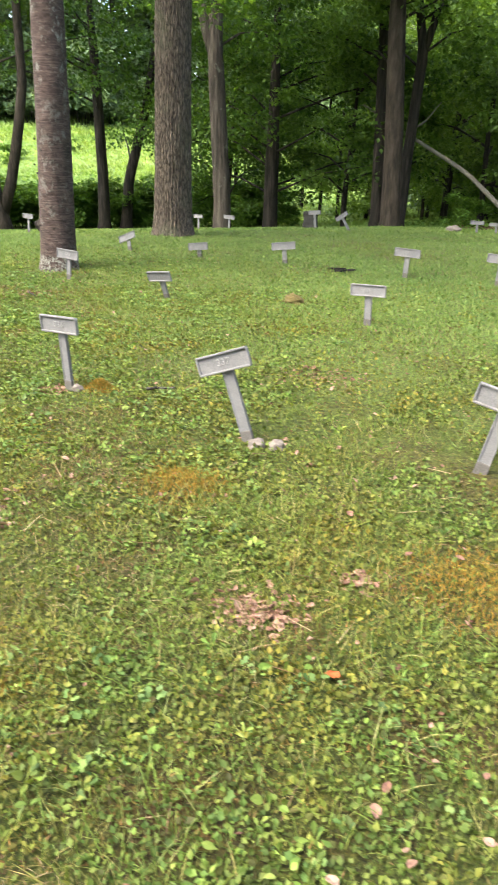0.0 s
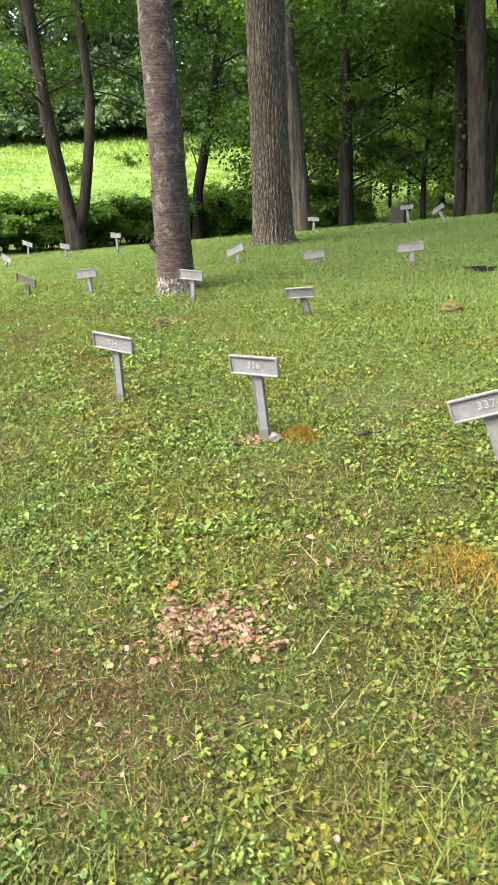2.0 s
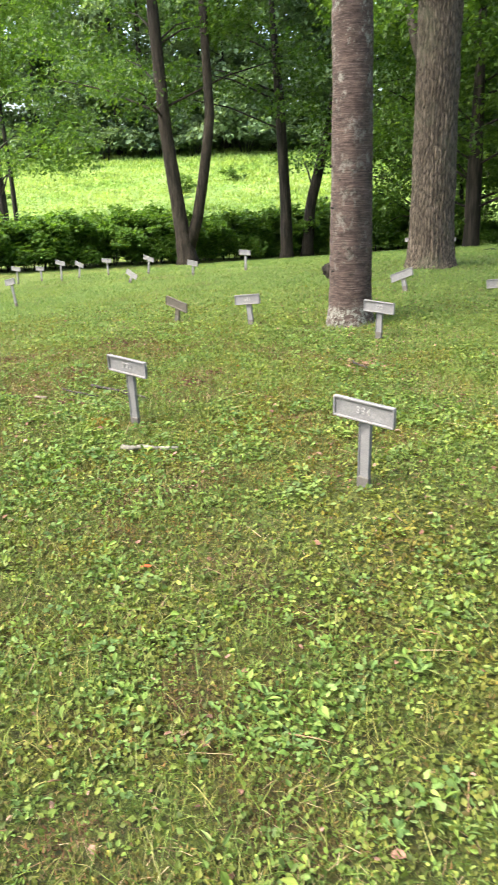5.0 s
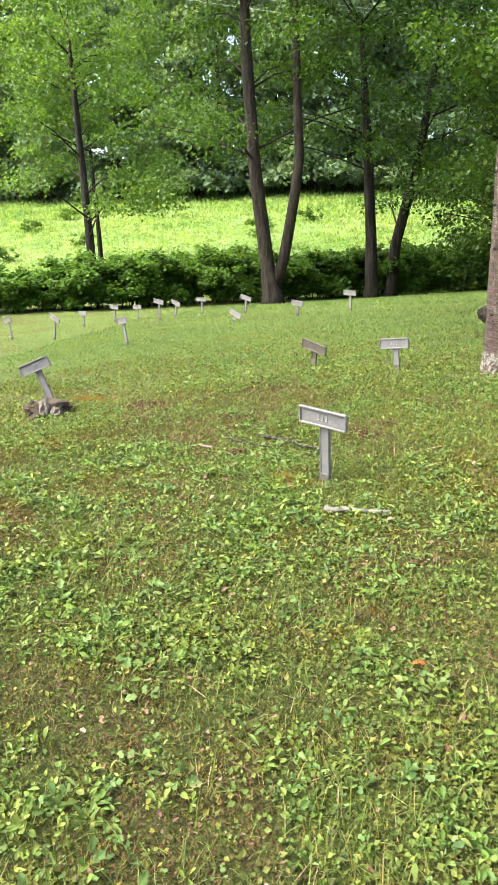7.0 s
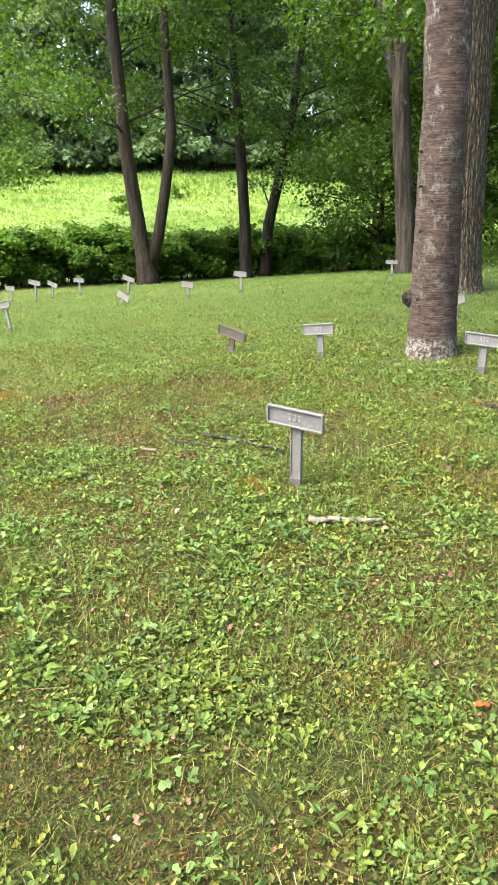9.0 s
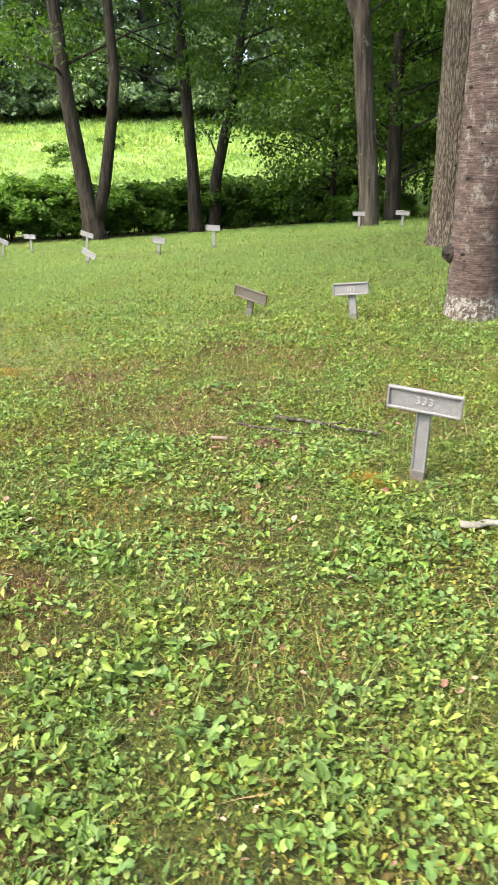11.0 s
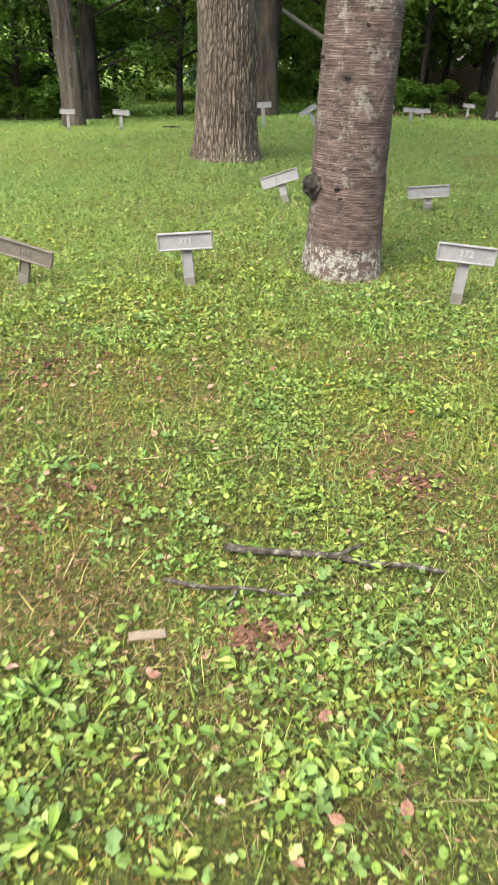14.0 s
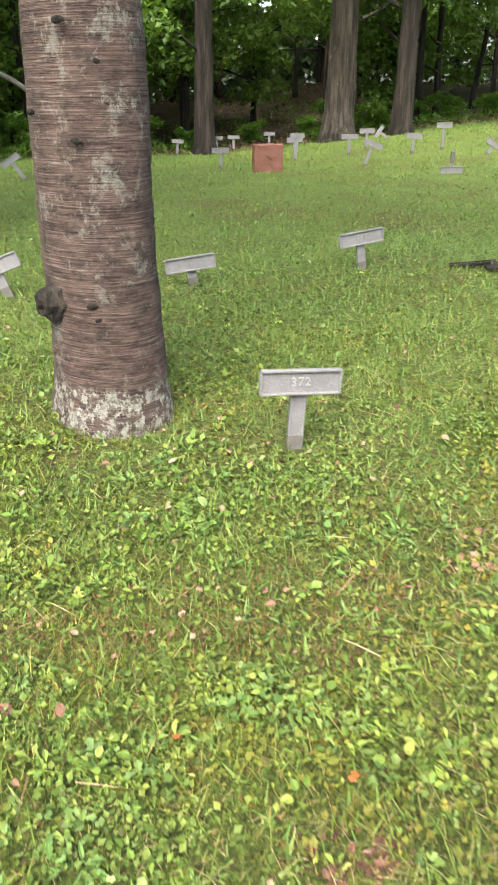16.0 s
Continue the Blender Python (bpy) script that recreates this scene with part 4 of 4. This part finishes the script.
hedge = [shrub("shrub", "dense dark green leafy shrub at the lawn's edge", SHRUB, 3000, 1.75, 1.1, 0.165, 70 + k) for k in range(2)]
hedge.append(shrub("shrub", "bright green leafy shrub at the lawn's edge", SHRUB, 2800, 1.9, 1.1, 0.17, 73))
line = np.array([(-33.5, 7.0), (-31.8, 12.5), (-30.3, 18.0), (-28.8, 24.0), (-28.0, 30.5), (-25.5, 33.5), (-21.5, 34.0), (-19.0, 33.0)])
step = np.r_[0, np.cumsum(np.linalg.norm(np.diff(line, axis=0), axis=1))]
first = [True] * 3
spots = []
for s in np.arange(0, step[-1], 1.1):
    x, y = np.interp(s, step, line[:, 0]), np.interp(s, step, line[:, 1])
    spots.append((x + rng.uniform(-0.4, 0.4), y + rng.uniform(-0.4, 0.4), rng.choice([0, 1, 2, 1, 2]), rng.uniform(0.72, 1.3)))
    spots.append((x - 0.9 + rng.uniform(-0.3, 0.3), y + 0.9 + rng.uniform(-0.3, 0.3), rng.choice([2, 2, 0]), rng.uniform(0.9, 1.45)))
spots += [(-20 + 1.3 * i + rng.uniform(-0.4, 0.4), 31.0 + rng.uniform(-0.6, 1.4), (2, 1, 0)[i % 3], rng.uniform(0.5, 0.85)) for i in range(3)]
spots += [(-8.0 + 1.5 * i + rng.uniform(-0.5, 0.5), 30.0 + rng.uniform(-1.0, 2.0), rng.choice([0, 1]), rng.uniform(0.35, 0.7)) for i in range(12)]
for x, y, k, s in spots:
    m = pose(x, y, float(land(x, y)) - 0.03, 0, 0, rng.uniform(0, 360))
    if first[k]:
        ob, first[k] = hedge[k], False
    else:
        ob = copy_thing(hedge[k], m)
    ob.matrix_basis = m @ Matrix.Diagonal((s, s, s, 1))


def meadow():
    """Standing grass of the meadow, and of the clearing that runs up to it behind the lawn."""
    r = np.random.RandomState(81)
    n = 260000
    d, u = 1.0 + 62 * r.rand(n) ** 1.5, r.uniform(-55, 38, n)
    x, y = -0.70 * (d + 40) - 0.71 * u, 0.71 * (d + 40) - 0.70 * u
    k = (x < -10) & (vnoise(x, y, 3.0, 82) + 0.5 * r.rand(n) > 0.35)
    cx, cy = r.uniform(-21, -8.5, 16000), r.uniform(30.5, 48, 16000)
    c = (meadow_way(cx, cy) < 1) & (vnoise(cx, cy, 2.2, 83) + 0.4 * r.rand(16000) > 0.5)
    x, y, d = np.r_[x[k], cx[c]], np.r_[y[k], cy[c]], np.r_[d[k], np.zeros(c.sum())]
    n = len(x)
    tall = 0.55 + 0.9 * vnoise(x, y, 2.4, 84) * vnoise(x, y, 7.0, 85)
    p = np.stack([x, y, land(x, y) - 0.03], -1)
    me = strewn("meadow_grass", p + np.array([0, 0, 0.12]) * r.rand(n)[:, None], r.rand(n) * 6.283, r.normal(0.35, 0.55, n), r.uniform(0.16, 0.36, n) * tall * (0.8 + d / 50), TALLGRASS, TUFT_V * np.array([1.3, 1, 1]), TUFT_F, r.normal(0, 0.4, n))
    tagged(new("meadow_grass", me), "tall bright green grass of the open meadow", "grass", kind="stuff")


def undergrowth():
    """Litter and seedlings on the shaded floor of the woods."""
    r = np.random.RandomState(86)
    n = 9000
    x, y = r.uniform(-9, 9, n), 28.5 + 18 * r.rand(n) ** 1.4
    p = np.stack([x, y, land(x, y) + 0.01 + 0.05 * r.rand(n)], -1)
    tagged(new("woodland_litter", strewn("woodland_litter", p, r.rand(n) * 6.283, r.normal(0.1, 0.35, n), r.uniform(0.06, 0.13, n), ROTTING, RAGGED_V, LEAF_F, r.normal(0, 0.4, n))), "dead brown leaves on the floor of the woods", "leaf litter", kind="stuff")
    n = 9000
    x, y = r.uniform(-13, 9, n), 27.8 + 16 * r.rand(n) ** 1.3
    k = vnoise(x, y, 1.6, 87) + 0.3 * r.rand(n) > 0.62
    x, y = x[k], y[k]
    n = len(x)
    p = np.stack([x, y, land(x, y) + 0.45 * r.rand(n) * vnoise(x, y, 1.6, 87)], -1)
    tagged(new("seedlings", strewn("seedlings", p, r.rand(n) * 6.283, r.normal(0.2, 0.5, n), r.uniform(0.07, 0.16, n), SHRUB, LANCE_V, LEAF_F, r.normal(0, 0.4, n))), "low green seedlings and ferns on the floor of the woods", "ground cover", kind="stuff")


meadow()
undergrowth()
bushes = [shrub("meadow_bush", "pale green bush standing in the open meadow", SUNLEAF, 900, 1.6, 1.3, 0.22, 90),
          shrub("meadow_bush", "pale bush before the far woods, haze put into its colour", HAZED_LEAF, 3000, 1.7, 1.2, 0.17, 91)]
for i in range(64):
    far_side = i >= 18
    u = -52 + 1.9 * (i - 18) + rng.uniform(-1, 1) if far_side else rng.uniform(-45, 30)
    d = 97 + rng.uniform(-4, 4) if far_side else 46 + rng.uniform(0, 48)
    x, y = -0.70 * d - 0.71 * u, 0.71 * d - 0.70 * u
    sc = rng.uniform(1.5, 3.0) if far_side else rng.uniform(0.4, 0.9)
    m = pose(x, y, float(land(x, y)) - 0.05, 0, 0, rng.uniform(0, 360))
    ob = bushes[far_side] if i in (0, 18) else copy_thing(bushes[far_side], m)
    ob.matrix_basis = m @ Matrix.Diagonal((sc, sc, sc, 1))


# ---- numbered grave markers ----
glyphs = {}


def number_mesh(text):
    """Raised figures in the built-in font, as a mesh facing -y."""
    if text not in glyphs:
        cu = bpy.data.curves.new("figures", "FONT")
        cu.body, cu.size, cu.align_x, cu.align_y, cu.extrude, cu.space_character = text, 0.052, "CENTER", "CENTER", 0.003, 1.15
        ob = new("figures", cu)
        me = bpy.data.meshes.new_from_object(ob.evaluated_get(bpy.context.evaluated_depsgraph_get()))
        bpy.data.objects.remove(ob)
        me.transform(Matrix.Rotation(radians(90), 4, "X"))
        me.materials.clear()
        glyphs[text] = me
    return glyphs[text].copy()


def marker(x, y, height=0.44, width=0.32, roll=0, yaw=0, lean=0, text="", mat=None, label="", sink=0.0):
    mat = mat or METAL
    ob = tagged(new("grave_marker"), label or "grey metal T-shaped grave marker with a rimmed plate", "grave marker", "numbered grave markers")
    ob.matrix_basis = pose(x, y, float(land(x, y)) - sink, lean, -roll, yaw)
    tall, w = 0.105, 0.034
    bm = bmesh.new()
    box(bm, -w, w, -0.006, 0.006, -0.14, height - 0.06, 0.002)
    box(bm, -w, -w + 0.008, -0.012, 0.012, -0.14, height - 0.06, 0.002)
    box(bm, w - 0.008, w, -0.012, 0.012, -0.14, height - 0.06, 0.002)
    part("post", bm, mat, ob)
    part("foot", box(bmesh.new(), -w - 0.001, w + 0.001, -0.013, 0.013, -0.12, 0.05 + 0.02 * random.random(), 0.003), mat if mat is BARK_DARK else FOOT, ob, "soil-stained foot")
    part("plate", box(bmesh.new(), -width / 2, width / 2, -0.022, -0.013, height - tall, height, 0.002), mat, ob)
    for name, b in (("rim", (-width / 2, width / 2, -0.034, -0.010, height - 0.010, height + 0.002)), ("rim", (-width / 2, width / 2, -0.034, -0.010, height - tall - 0.002, height - tall + 0.009)),
                    ("rim", (-width / 2 - 0.003, -width / 2 + 0.009, -0.033, -0.011, height - tall + 0.006, height - 0.007)), ("rim", (width / 2 - 0.009, width / 2 + 0.003, -0.033, -0.011, height - tall + 0.006, height - 0.007))):
        part(name, box(bmesh.new(), *b, 0.0025), mat, ob)
    if text:
        part("number", number_mesh(text), HIGHLIGHT_METAL, ob, "raised figures", Matrix.Translation((0, -0.024, height - tall / 2)))
    else:
        for k in range(3):
            part("figure", box(bmesh.new(), -0.045 + 0.033 * k, -0.045 + 0.033 * k + 0.02, -0.026, -0.020, height - 0.07, height - 0.032, 0.002), mat, ob)
    return ob


for row in (
    (-2.0, 3.31, 0.52, 0.325, 20, 6, 0, "337"), (-3.43, 3.38, 0.49, 0.335, 3, -4, 3, "336"), (-4.75, 3.56, 0.47, 0.355, -3, 0, 2, "334"), (-6.6, 3.57, 0.475, 0.345, -4, 5, 5, "333"),
    (-0.79, 3.57, 0.45, 0.32, -13, 5, 0, ""), (-1.45, 0.6, 0.42, 0.32, -3, 0, 0, "332"),
    (-6.7, 6.68, 0.36, 0.34, -3, 0, 0, "372"), (-8.35, 6.66, 0.335, 0.34, 6, 5, 0, "371"), (-5.03, 6.48, 0.32, 0.33, 6, -6, 18, ""), (-2.67, 6.47, 0.38, 0.345, 2, 0, 0, ""),
    (-8.05, 9.4, 0.27, 0.36, 20, -4, -8, ""), (-6.72, 9.45, 0.22, 0.37, 7, -4, 0, ""), (-5.33, 9.62, 0.30, 0.37, 7, 4, 0, ""), (-3.5, 9.6, 0.38, 0.35, -2, 0, 0, ""), (-2.28, 9.56, 0.38, 0.35, -3, 0, 0, ""),
    (-10.22, 3.68, 0.53, 0.33, 21, 35, 0, ""), (-14.35, 13.05, 0.45, 0.34, -2, 0, 0, ""),
    (-20.7, 8.15, 0.45, 0.32, 14, 0, 0, ""), (-18.9, 8.3, 0.48, 0.34, -16, 0, 0, ""), (-21.7, 10.7, 0.35, 0.34, 0, 0, 0, ""), (-21.4, 11.5, 0.40, 0.34, -3, 0, 0, ""), (-21.0, 12.0, 0.34, 0.3, 0, 0, 0, ""),
    (-14.9, 7.6, 0.5, 0.32, 10, 0, 0, ""), (-19.75, 11.8, 0.45, 0.34, -6, 0, 0, ""), (-20.4, 12.8, 0.38, 0.3, -15, 0, 0, ""), (-20.8, 14.1, 0.40, 0.34, 0, 0, 0, ""), (-15.8, 10.9, 0.25, 0.36, -22, 0, -10, ""),
    (-18.4, 13.6, 0.4, 0.32, -12, 0, 0, ""), (-14.8, 11.85, 0.33, 0.32, -6, 0, 0, ""),
    (-9.57, 18.84, 0.5, 0.36, 5, 0, 0, ""), (-8.4, 18.5, 0.48, 0.36, 33, 0, 0, ""), (-14.3, 20.0, 0.46, 0.36, 0, 0, 0, ""), (-12.93, 19.67, 0.42, 0.38, -3, 0, 0, ""),
    (-4.5, 20.6, 0.42, 0.36, 0, 0, 0, ""), (-4.45, 28.4, 0.44, 0.36, -4, 0, 0, ""), (-6.4, 23.2, 0.36, 0.4, 0, 0, 0, ""), (-6.05, 24.1, 0.34, 0.4, 4, 0, 0, ""), (-2.6, 28.8, 0.44, 0.38, 0, 0, 0, ""), (-3.1, 29.0, 0.46, 0.36, 0, 0, 0, ""),
    (-1.54, 28.4, 0.44, 0.36, 0, 0, 0, ""), (-2.66, 21.3, 0.5, 0.36, 3, 0, 0, ""), (-2.04, 23.4, 0.5, 0.38, 0, 0, 0, ""), (-1.46, 21.1, 0.45, 0.38, 0, 0, 0, ""), (-0.64, 22.2, 0.46, 0.38, 0, 0, 0, ""),
    (-1.98, 18.7, 0.5, 0.4, -22, 0, 0, ""), (-0.42, 20.0, 0.42, 0.38, -4, 0, 0, ""), (0.42, 20.3, 0.55, 0.36, 0, 0, 0, ""), (1.14, 25.2, 0.42, 0.36, 55, 0, 0, ""), (0.61, 18.65, 0.3, 0.36, -30, 0, 0, ""),
):
    x, y, h, w, roll, yaw, lean, text = row
    if x < -18:                                     # the older, larger markers by the hedge
        h, w = h * 1.18, w * 1.28
    label = "tilted grey metal T-shaped grave marker" if abs(roll) > 12 else "grey metal T-shaped grave marker standing in the grass"
    marker(x, y, h, w, roll, yaw, lean, text, label="grey metal T-shaped grave marker with raised number " + text if text else label)
marker(-9.4, 6.5, 0.27, 0.36, -13, 0, 4, mat=RUSTY, label="low rust-brown T-shaped grave marker sunk and tilted")
low = marker(-1.35, 16.2, 0.22, 0.4, 0, 180, 0, label="upturned grey grave marker standing on its plate")
low.matrix_basis = pose(-1.35, 16.2, float(land(-1.35, 16.2)) + 0.22, 0, 180, 0)
# fallen markers: near-black colour stands for the shadow on them
for x, y, yaw in ((-4.47, 9.5, 10), (-11.9, 19.95, 10)):
    ob = marker(x, y, 0.24, 0.30, 0, 0, 0, mat=BARK_DARK, label="fallen grave marker lying flat, shadow put into its dark colour")
    ob.matrix_basis = pose(x, y, float(land(x, y)) + 0.03, 84, 0, 60 + yaw)


# ---- stones, stumps, sticks ----
def lump(name, label, category, x, y, sx, sy, sz, mat, seed=0, sub=3, jag=0.4, up=0.0, rz=0):
    bm = bmesh.new()
    bmesh.ops.create_icosphere(bm, subdivisions=sub, radius=1.0)
    for v in bm.verts:
        q = v.co * 1.7 + Vector((seed * 3.1, 0, 0))
        v.co *= 1 + jag * noise.noise(q) + jag * 0.5 * noise.noise(q * 2.7)
        v.co = Vector((v.co.x * sx, v.co.y * sy, v.co.z * sz))
        v.co.z = max(v.co.z, -0.6 * sz)
    for f in bm.faces:
        f.smooth = True
    me = bpy.data.meshes.new(name)
    bm.to_mesh(me)
    bm.free()
    me.materials.append(mat)
    ob = tagged(new(name, me), label, category)
    ob.matrix_basis = pose(x, y, float(land(x, y)) + up, 0, 0, rz)
    return ob


lump("stone", "small pale round stone beside a marker's post", "stone", -1.93, 3.27, 0.055, 0.045, 0.04, STONE, 1, up=0.008)
lump("stone", "small pale round stone beside a marker's post", "stone", -1.82, 3.31, 0.05, 0.045, 0.04, STONE, 2, up=0.008)
lump("stone", "flat pale stone at the foot of a marker", "stone", -3.36, 3.38, 0.04, 0.03, 0.03, STONE, 3, up=0.02)
pile = tagged(new("rock_pile"), "heap of stones and dry soil round a leaning marker's foot", "rock pile")
pile.location = at(-10.08, 3.52)
for k, (dx, dy, sx, sy, sz, up, mat) in enumerate(((0, 0.03, 0.23, 0.15, 0.11, 0.05, CLOD), (-0.17, -0.06, 0.09, 0.06, 0.06, 0.06, STONE), (-0.05, -0.11, 0.08, 0.06, 0.07, 0.07, CLOD), (0.09, -0.08, 0.05, 0.05, 0.09, 0.09, STONE), (0.19, -0.02, 0.06, 0.05, 0.06, 0.05, STONE), (0.05, -0.16, 0.09, 0.05, 0.035, 0.02, CLOD), (-0.22, 0.02, 0.04, 0.04, 0.04, 0.05, STONE))):
    rock = bmesh.new()
    bmesh.ops.create_icosphere(rock, subdivisions=3, radius=1.0)
    for v in rock.verts:
        q = v.co * 1.6 + Vector((k * 3.7, 0, 0))
        v.co *= 1 + 0.5 * noise.noise(q) + 0.35 * noise.noise(q * 2.6)
        v.co = Vector((v.co.x * sx, v.co.y * sy, v.co.z * sz))
    part("soil_clod" if mat is CLOD else "stone", rock, mat, pile, "", pose(dx, dy, up, 0, 0, 35 + 20 * k))
# a lump built in place of a tawny dried grass clump
lump("stump", "small olive-brown mound standing for a clump of dried grass", "stump", -3.8, 7.08, 0.11, 0.08, 0.07, MOSS, 5, 4, 0.6, up=0.015)
lump("boulder", "grey boulder at the edge of the woods", "stone", -7.2, 23.5, 0.22, 0.18, 0.13, STONE, 6, up=0.05)
for k, (x, y, sx, sy, n) in enumerate(((-1.97, 2.66, 0.22, 0.17, 3200), (-0.45, 2.5, 0.34, 0.24, 4200), (-3.25, 3.47, 0.085, 0.06, 2600), (-6.78, 3.42, 0.11, 0.07, 2200), (-10.3, 4.15, 0.34, 0.13, 3600), (-0.2, 3.2, 0.25, 0.15, 3500))):
    r = np.random.RandomState(300 + k)
    px, py = r.normal(x, sx * 0.7, n), r.normal(y, sy * 0.7, n)
    hump = 0.05 * np.exp(-((px - x) ** 2 / sx ** 2 + (py - y) ** 2 / sy ** 2)) * (1.3 if k == 2 else 0.6)
    me = strewn("moss_patch", np.stack([px, py, land(px, py) + hump - 0.004], -1), r.rand(n) * 6.283, r.normal(1.0, 0.5, n), r.uniform(0.012, 0.028, n), MOSSY, BLADE_V * np.array([2.2, 1, 1]), BLADE_F, r.normal(0, 0.4, n))
    tagged(new("moss_patch", me), "low patch of orange-brown and olive moss on the lawn", "moss", kind="stuff")

for nm, x, y, w, d, h, mat, lab in (("gravestone", -3.8, 19.2, 0.6, 0.2, 0.52, REDSTONE, "squat red granite gravestone in the grass"), ("gravestone", -10.9, 21.1, 0.42, 0.2, 0.5, SLATE, "dark weathered gravestone at the edge of the lawn")):
    bm = box(bmesh.new(), -w / 2, w / 2, -d / 2, d / 2, -0.1, h, 0.02)
    bmesh.ops.subdivide_edges(bm, edges=bm.edges[:], cuts=5, use_grid_fill=True)
    for v in bm.verts:
        v.co += Vector((1, 1, 1)) * 0.03 * noise.noise(v.co * 6 + Vector((x, 0, 0)))
    me = bpy.data.meshes.new(nm)
    bm.to_mesh(me)
    bm.free()
    me.materials.append(mat)
    ob = tagged(new(nm, me), lab, "gravestone")
    ob.matrix_basis = pose(x, y, float(land(x, y)), 0, 0, 4)


def stick(a, b, r, label, mat=STICK, fork=None, seed=0):
    ob = tagged(new("stick"), label, "stick")
    ob.location = at(*a, 0.012)
    q = np.random.RandomState(seed)
    pts = []
    for k in np.linspace(0, 1, 7):
        x, y = a[0] + (b[0] - a[0]) * k, a[1] + (b[1] - a[1]) * k
        p = at(x, y, 0.026 + 0.012 * q.rand()) - ob.location
        pts.append((p.x + q.normal(0, 0.008), p.y + q.normal(0, 0.008), p.z, r * (1 - 0.45 * k)))
    part("shaft", limb(pts, 8, 0.25, seed, 4), mat, ob)
    if fork:
        p, e = pts[3], at(*fork, 0.03) - ob.location
        part("twig", limb([p, (*e, r * 0.3)], 6, 0.2, seed + 1, 4), mat, ob)


stick((-6.26, 3.19), (-5.95, 3.36), 0.018, "short lichen-covered stick lying on the lawn", DEADWOOD, seed=1)
stick((-7.62, 3.96), (-6.95, 3.97), 0.013, "long grey rotting stick lying on the lawn", fork=(-7.2, 4.06), seed=2)
stick((-7.76, 3.77), (-7.33, 3.79), 0.0075, "thin grey forked twig lying on the lawn", fork=(-7.56, 3.7), seed=3)
stick((-3.33, 1.47), (-3.36, 1.62), 0.010, "short broken stick in the grass", seed=4)
stick((-2.95, 3.58), (-2.83, 3.74), 0.010, "short pale stick in the grass", seed=5)
stick((-6.28, 5.65), (-6.05, 5.52), 0.009, "thin dark twig in the grass", seed=6)
chip = part("wood_chip", box(bmesh.new(), -0.05, 0.05, -0.014, 0.014, 0, 0.012, 0.003), SPLINTER, None)
chip.matrix_basis = pose(-7.76, 3.57, float(land(-7.76, 3.57)) + 0.012, 4, 3, 22)
tagged(chip, "pale flat splinter of wood on the lawn", "wood chip")

# dead trunk leaning through the woods
dead = tagged(new("dead_branch"), "long pale dead branch leaning through the woods", "branch")
a = Vector((-13.1, 29.3, 4.05))
dead.location = a
part("shaft", limb([(0, 0, 0, 0.045), (2.13, 0.2, -1.2, 0.066), (4.23, 0.4, -2.35, 0.082), (6.4, 0.7, -4.2, 0.10)], 10, 0.12, 3, 4), DEADWOOD, dead)
part("side_branch", limb([(1.8, 0.15, -1.0, 0.05), (2.4, 0.4, -0.6, 0.035), (2.9, 0.6, 0.1, 0.015)], 6, 0.12, 4, 3), DEADWOOD, dead)

for k, dz in enumerate((0.0, 0.55, 0.75)):
    line = tagged(new("power_cable"), "thin pale overhead power cable crossing above the meadow", "cable", "overhead cables")
    line.location = (-40.1, 26.7, 14.2 + dz)
    pts = []
    for q in np.linspace(-6, 7, 27):
        pts.append((7.9 * q, 8.4 * q, -1.9 * q + 0.06 * (q - 0.5) ** 2, 0.016))
    part("wire", limb(pts, 5, 0.0, 0, 1), CABLE, line)


# ---- drifts of dry leaves ----
def litter():
    r = np.random.RandomState(91)
    for x, y, s, few in ((-2.62, 1.87, 0.24, 150), (-1.11, 1.93, 0.17, 75), (-7.04, 4.5, 0.15, 30), (-7.47, 3.64, 0.13, 35), (-8.27, 4.12, 0.4, 28), (-7.07, 4.85, 0.13, 12), (-3.5, 3.3, 0.09, 40), (-9.45, 4.15, 0.3, 45), (-8.9, 5.2, 0.4, 60), (-0.9, 2.3, 0.1, 20), (-6.2, 5.7, 0.3, 40), (-2.2, 4.6, 0.4, 40)):
        n = few * 4
        px, py = r.normal(x, s * 0.45, n), r.normal(y, s * 0.34, n)
        p = np.stack([px, py, land(px, py) + 0.001 + 0.016 * r.rand(n)], -1)
        me = strewn("leaf_drift", p, r.rand(n) * 6.283, r.normal(0.05, 0.24, n), r.uniform(0.016, 0.040, n) * (0.95 if few == 150 else 0.8) * np.where(r.rand(n) < 0.15, 1.7, 1.0), ROTTING if x < -6.5 else DRY, RAGGED_V * np.array([1.0, 1, 1.8]), LEAF_F, r.normal(0, 0.5, n))
        tagged(new("leaf_drift", me), "drift of dark rotting leaves on the lawn" if x < -6.5 else "drift of dry pinkish-brown leaves on the lawn", "leaf litter", kind="stuff")


litter()

# single bright leaves fallen on the lawn
leaf_mesh = mesh_from("fallen_leaf", RAGGED_V - np.array([0, 0.5, 0]), LEAF_F, (AUTUMN,))
r = np.random.RandomState(95)
for x, y, s in ((-7.385, 5.213, 0.032), (-7.02, 5.02, 0.03), (-0.72, 1.74, 0.05), (-2.88, 1.95, 0.05), (-5.05, 2.35, 0.05)):
    ob = tagged(new("fallen_leaf", leaf_mesh), "single orange-red leaf fallen on the lawn", "leaf", "bright fallen leaves")
    ob.matrix_basis = pose(x, y, float(land(x, y)) + 0.03, r.uniform(-20, 20), r.uniform(-20, 20), r.uniform(0, 360)) @ Matrix.Diagonal((s, s, s, 1))
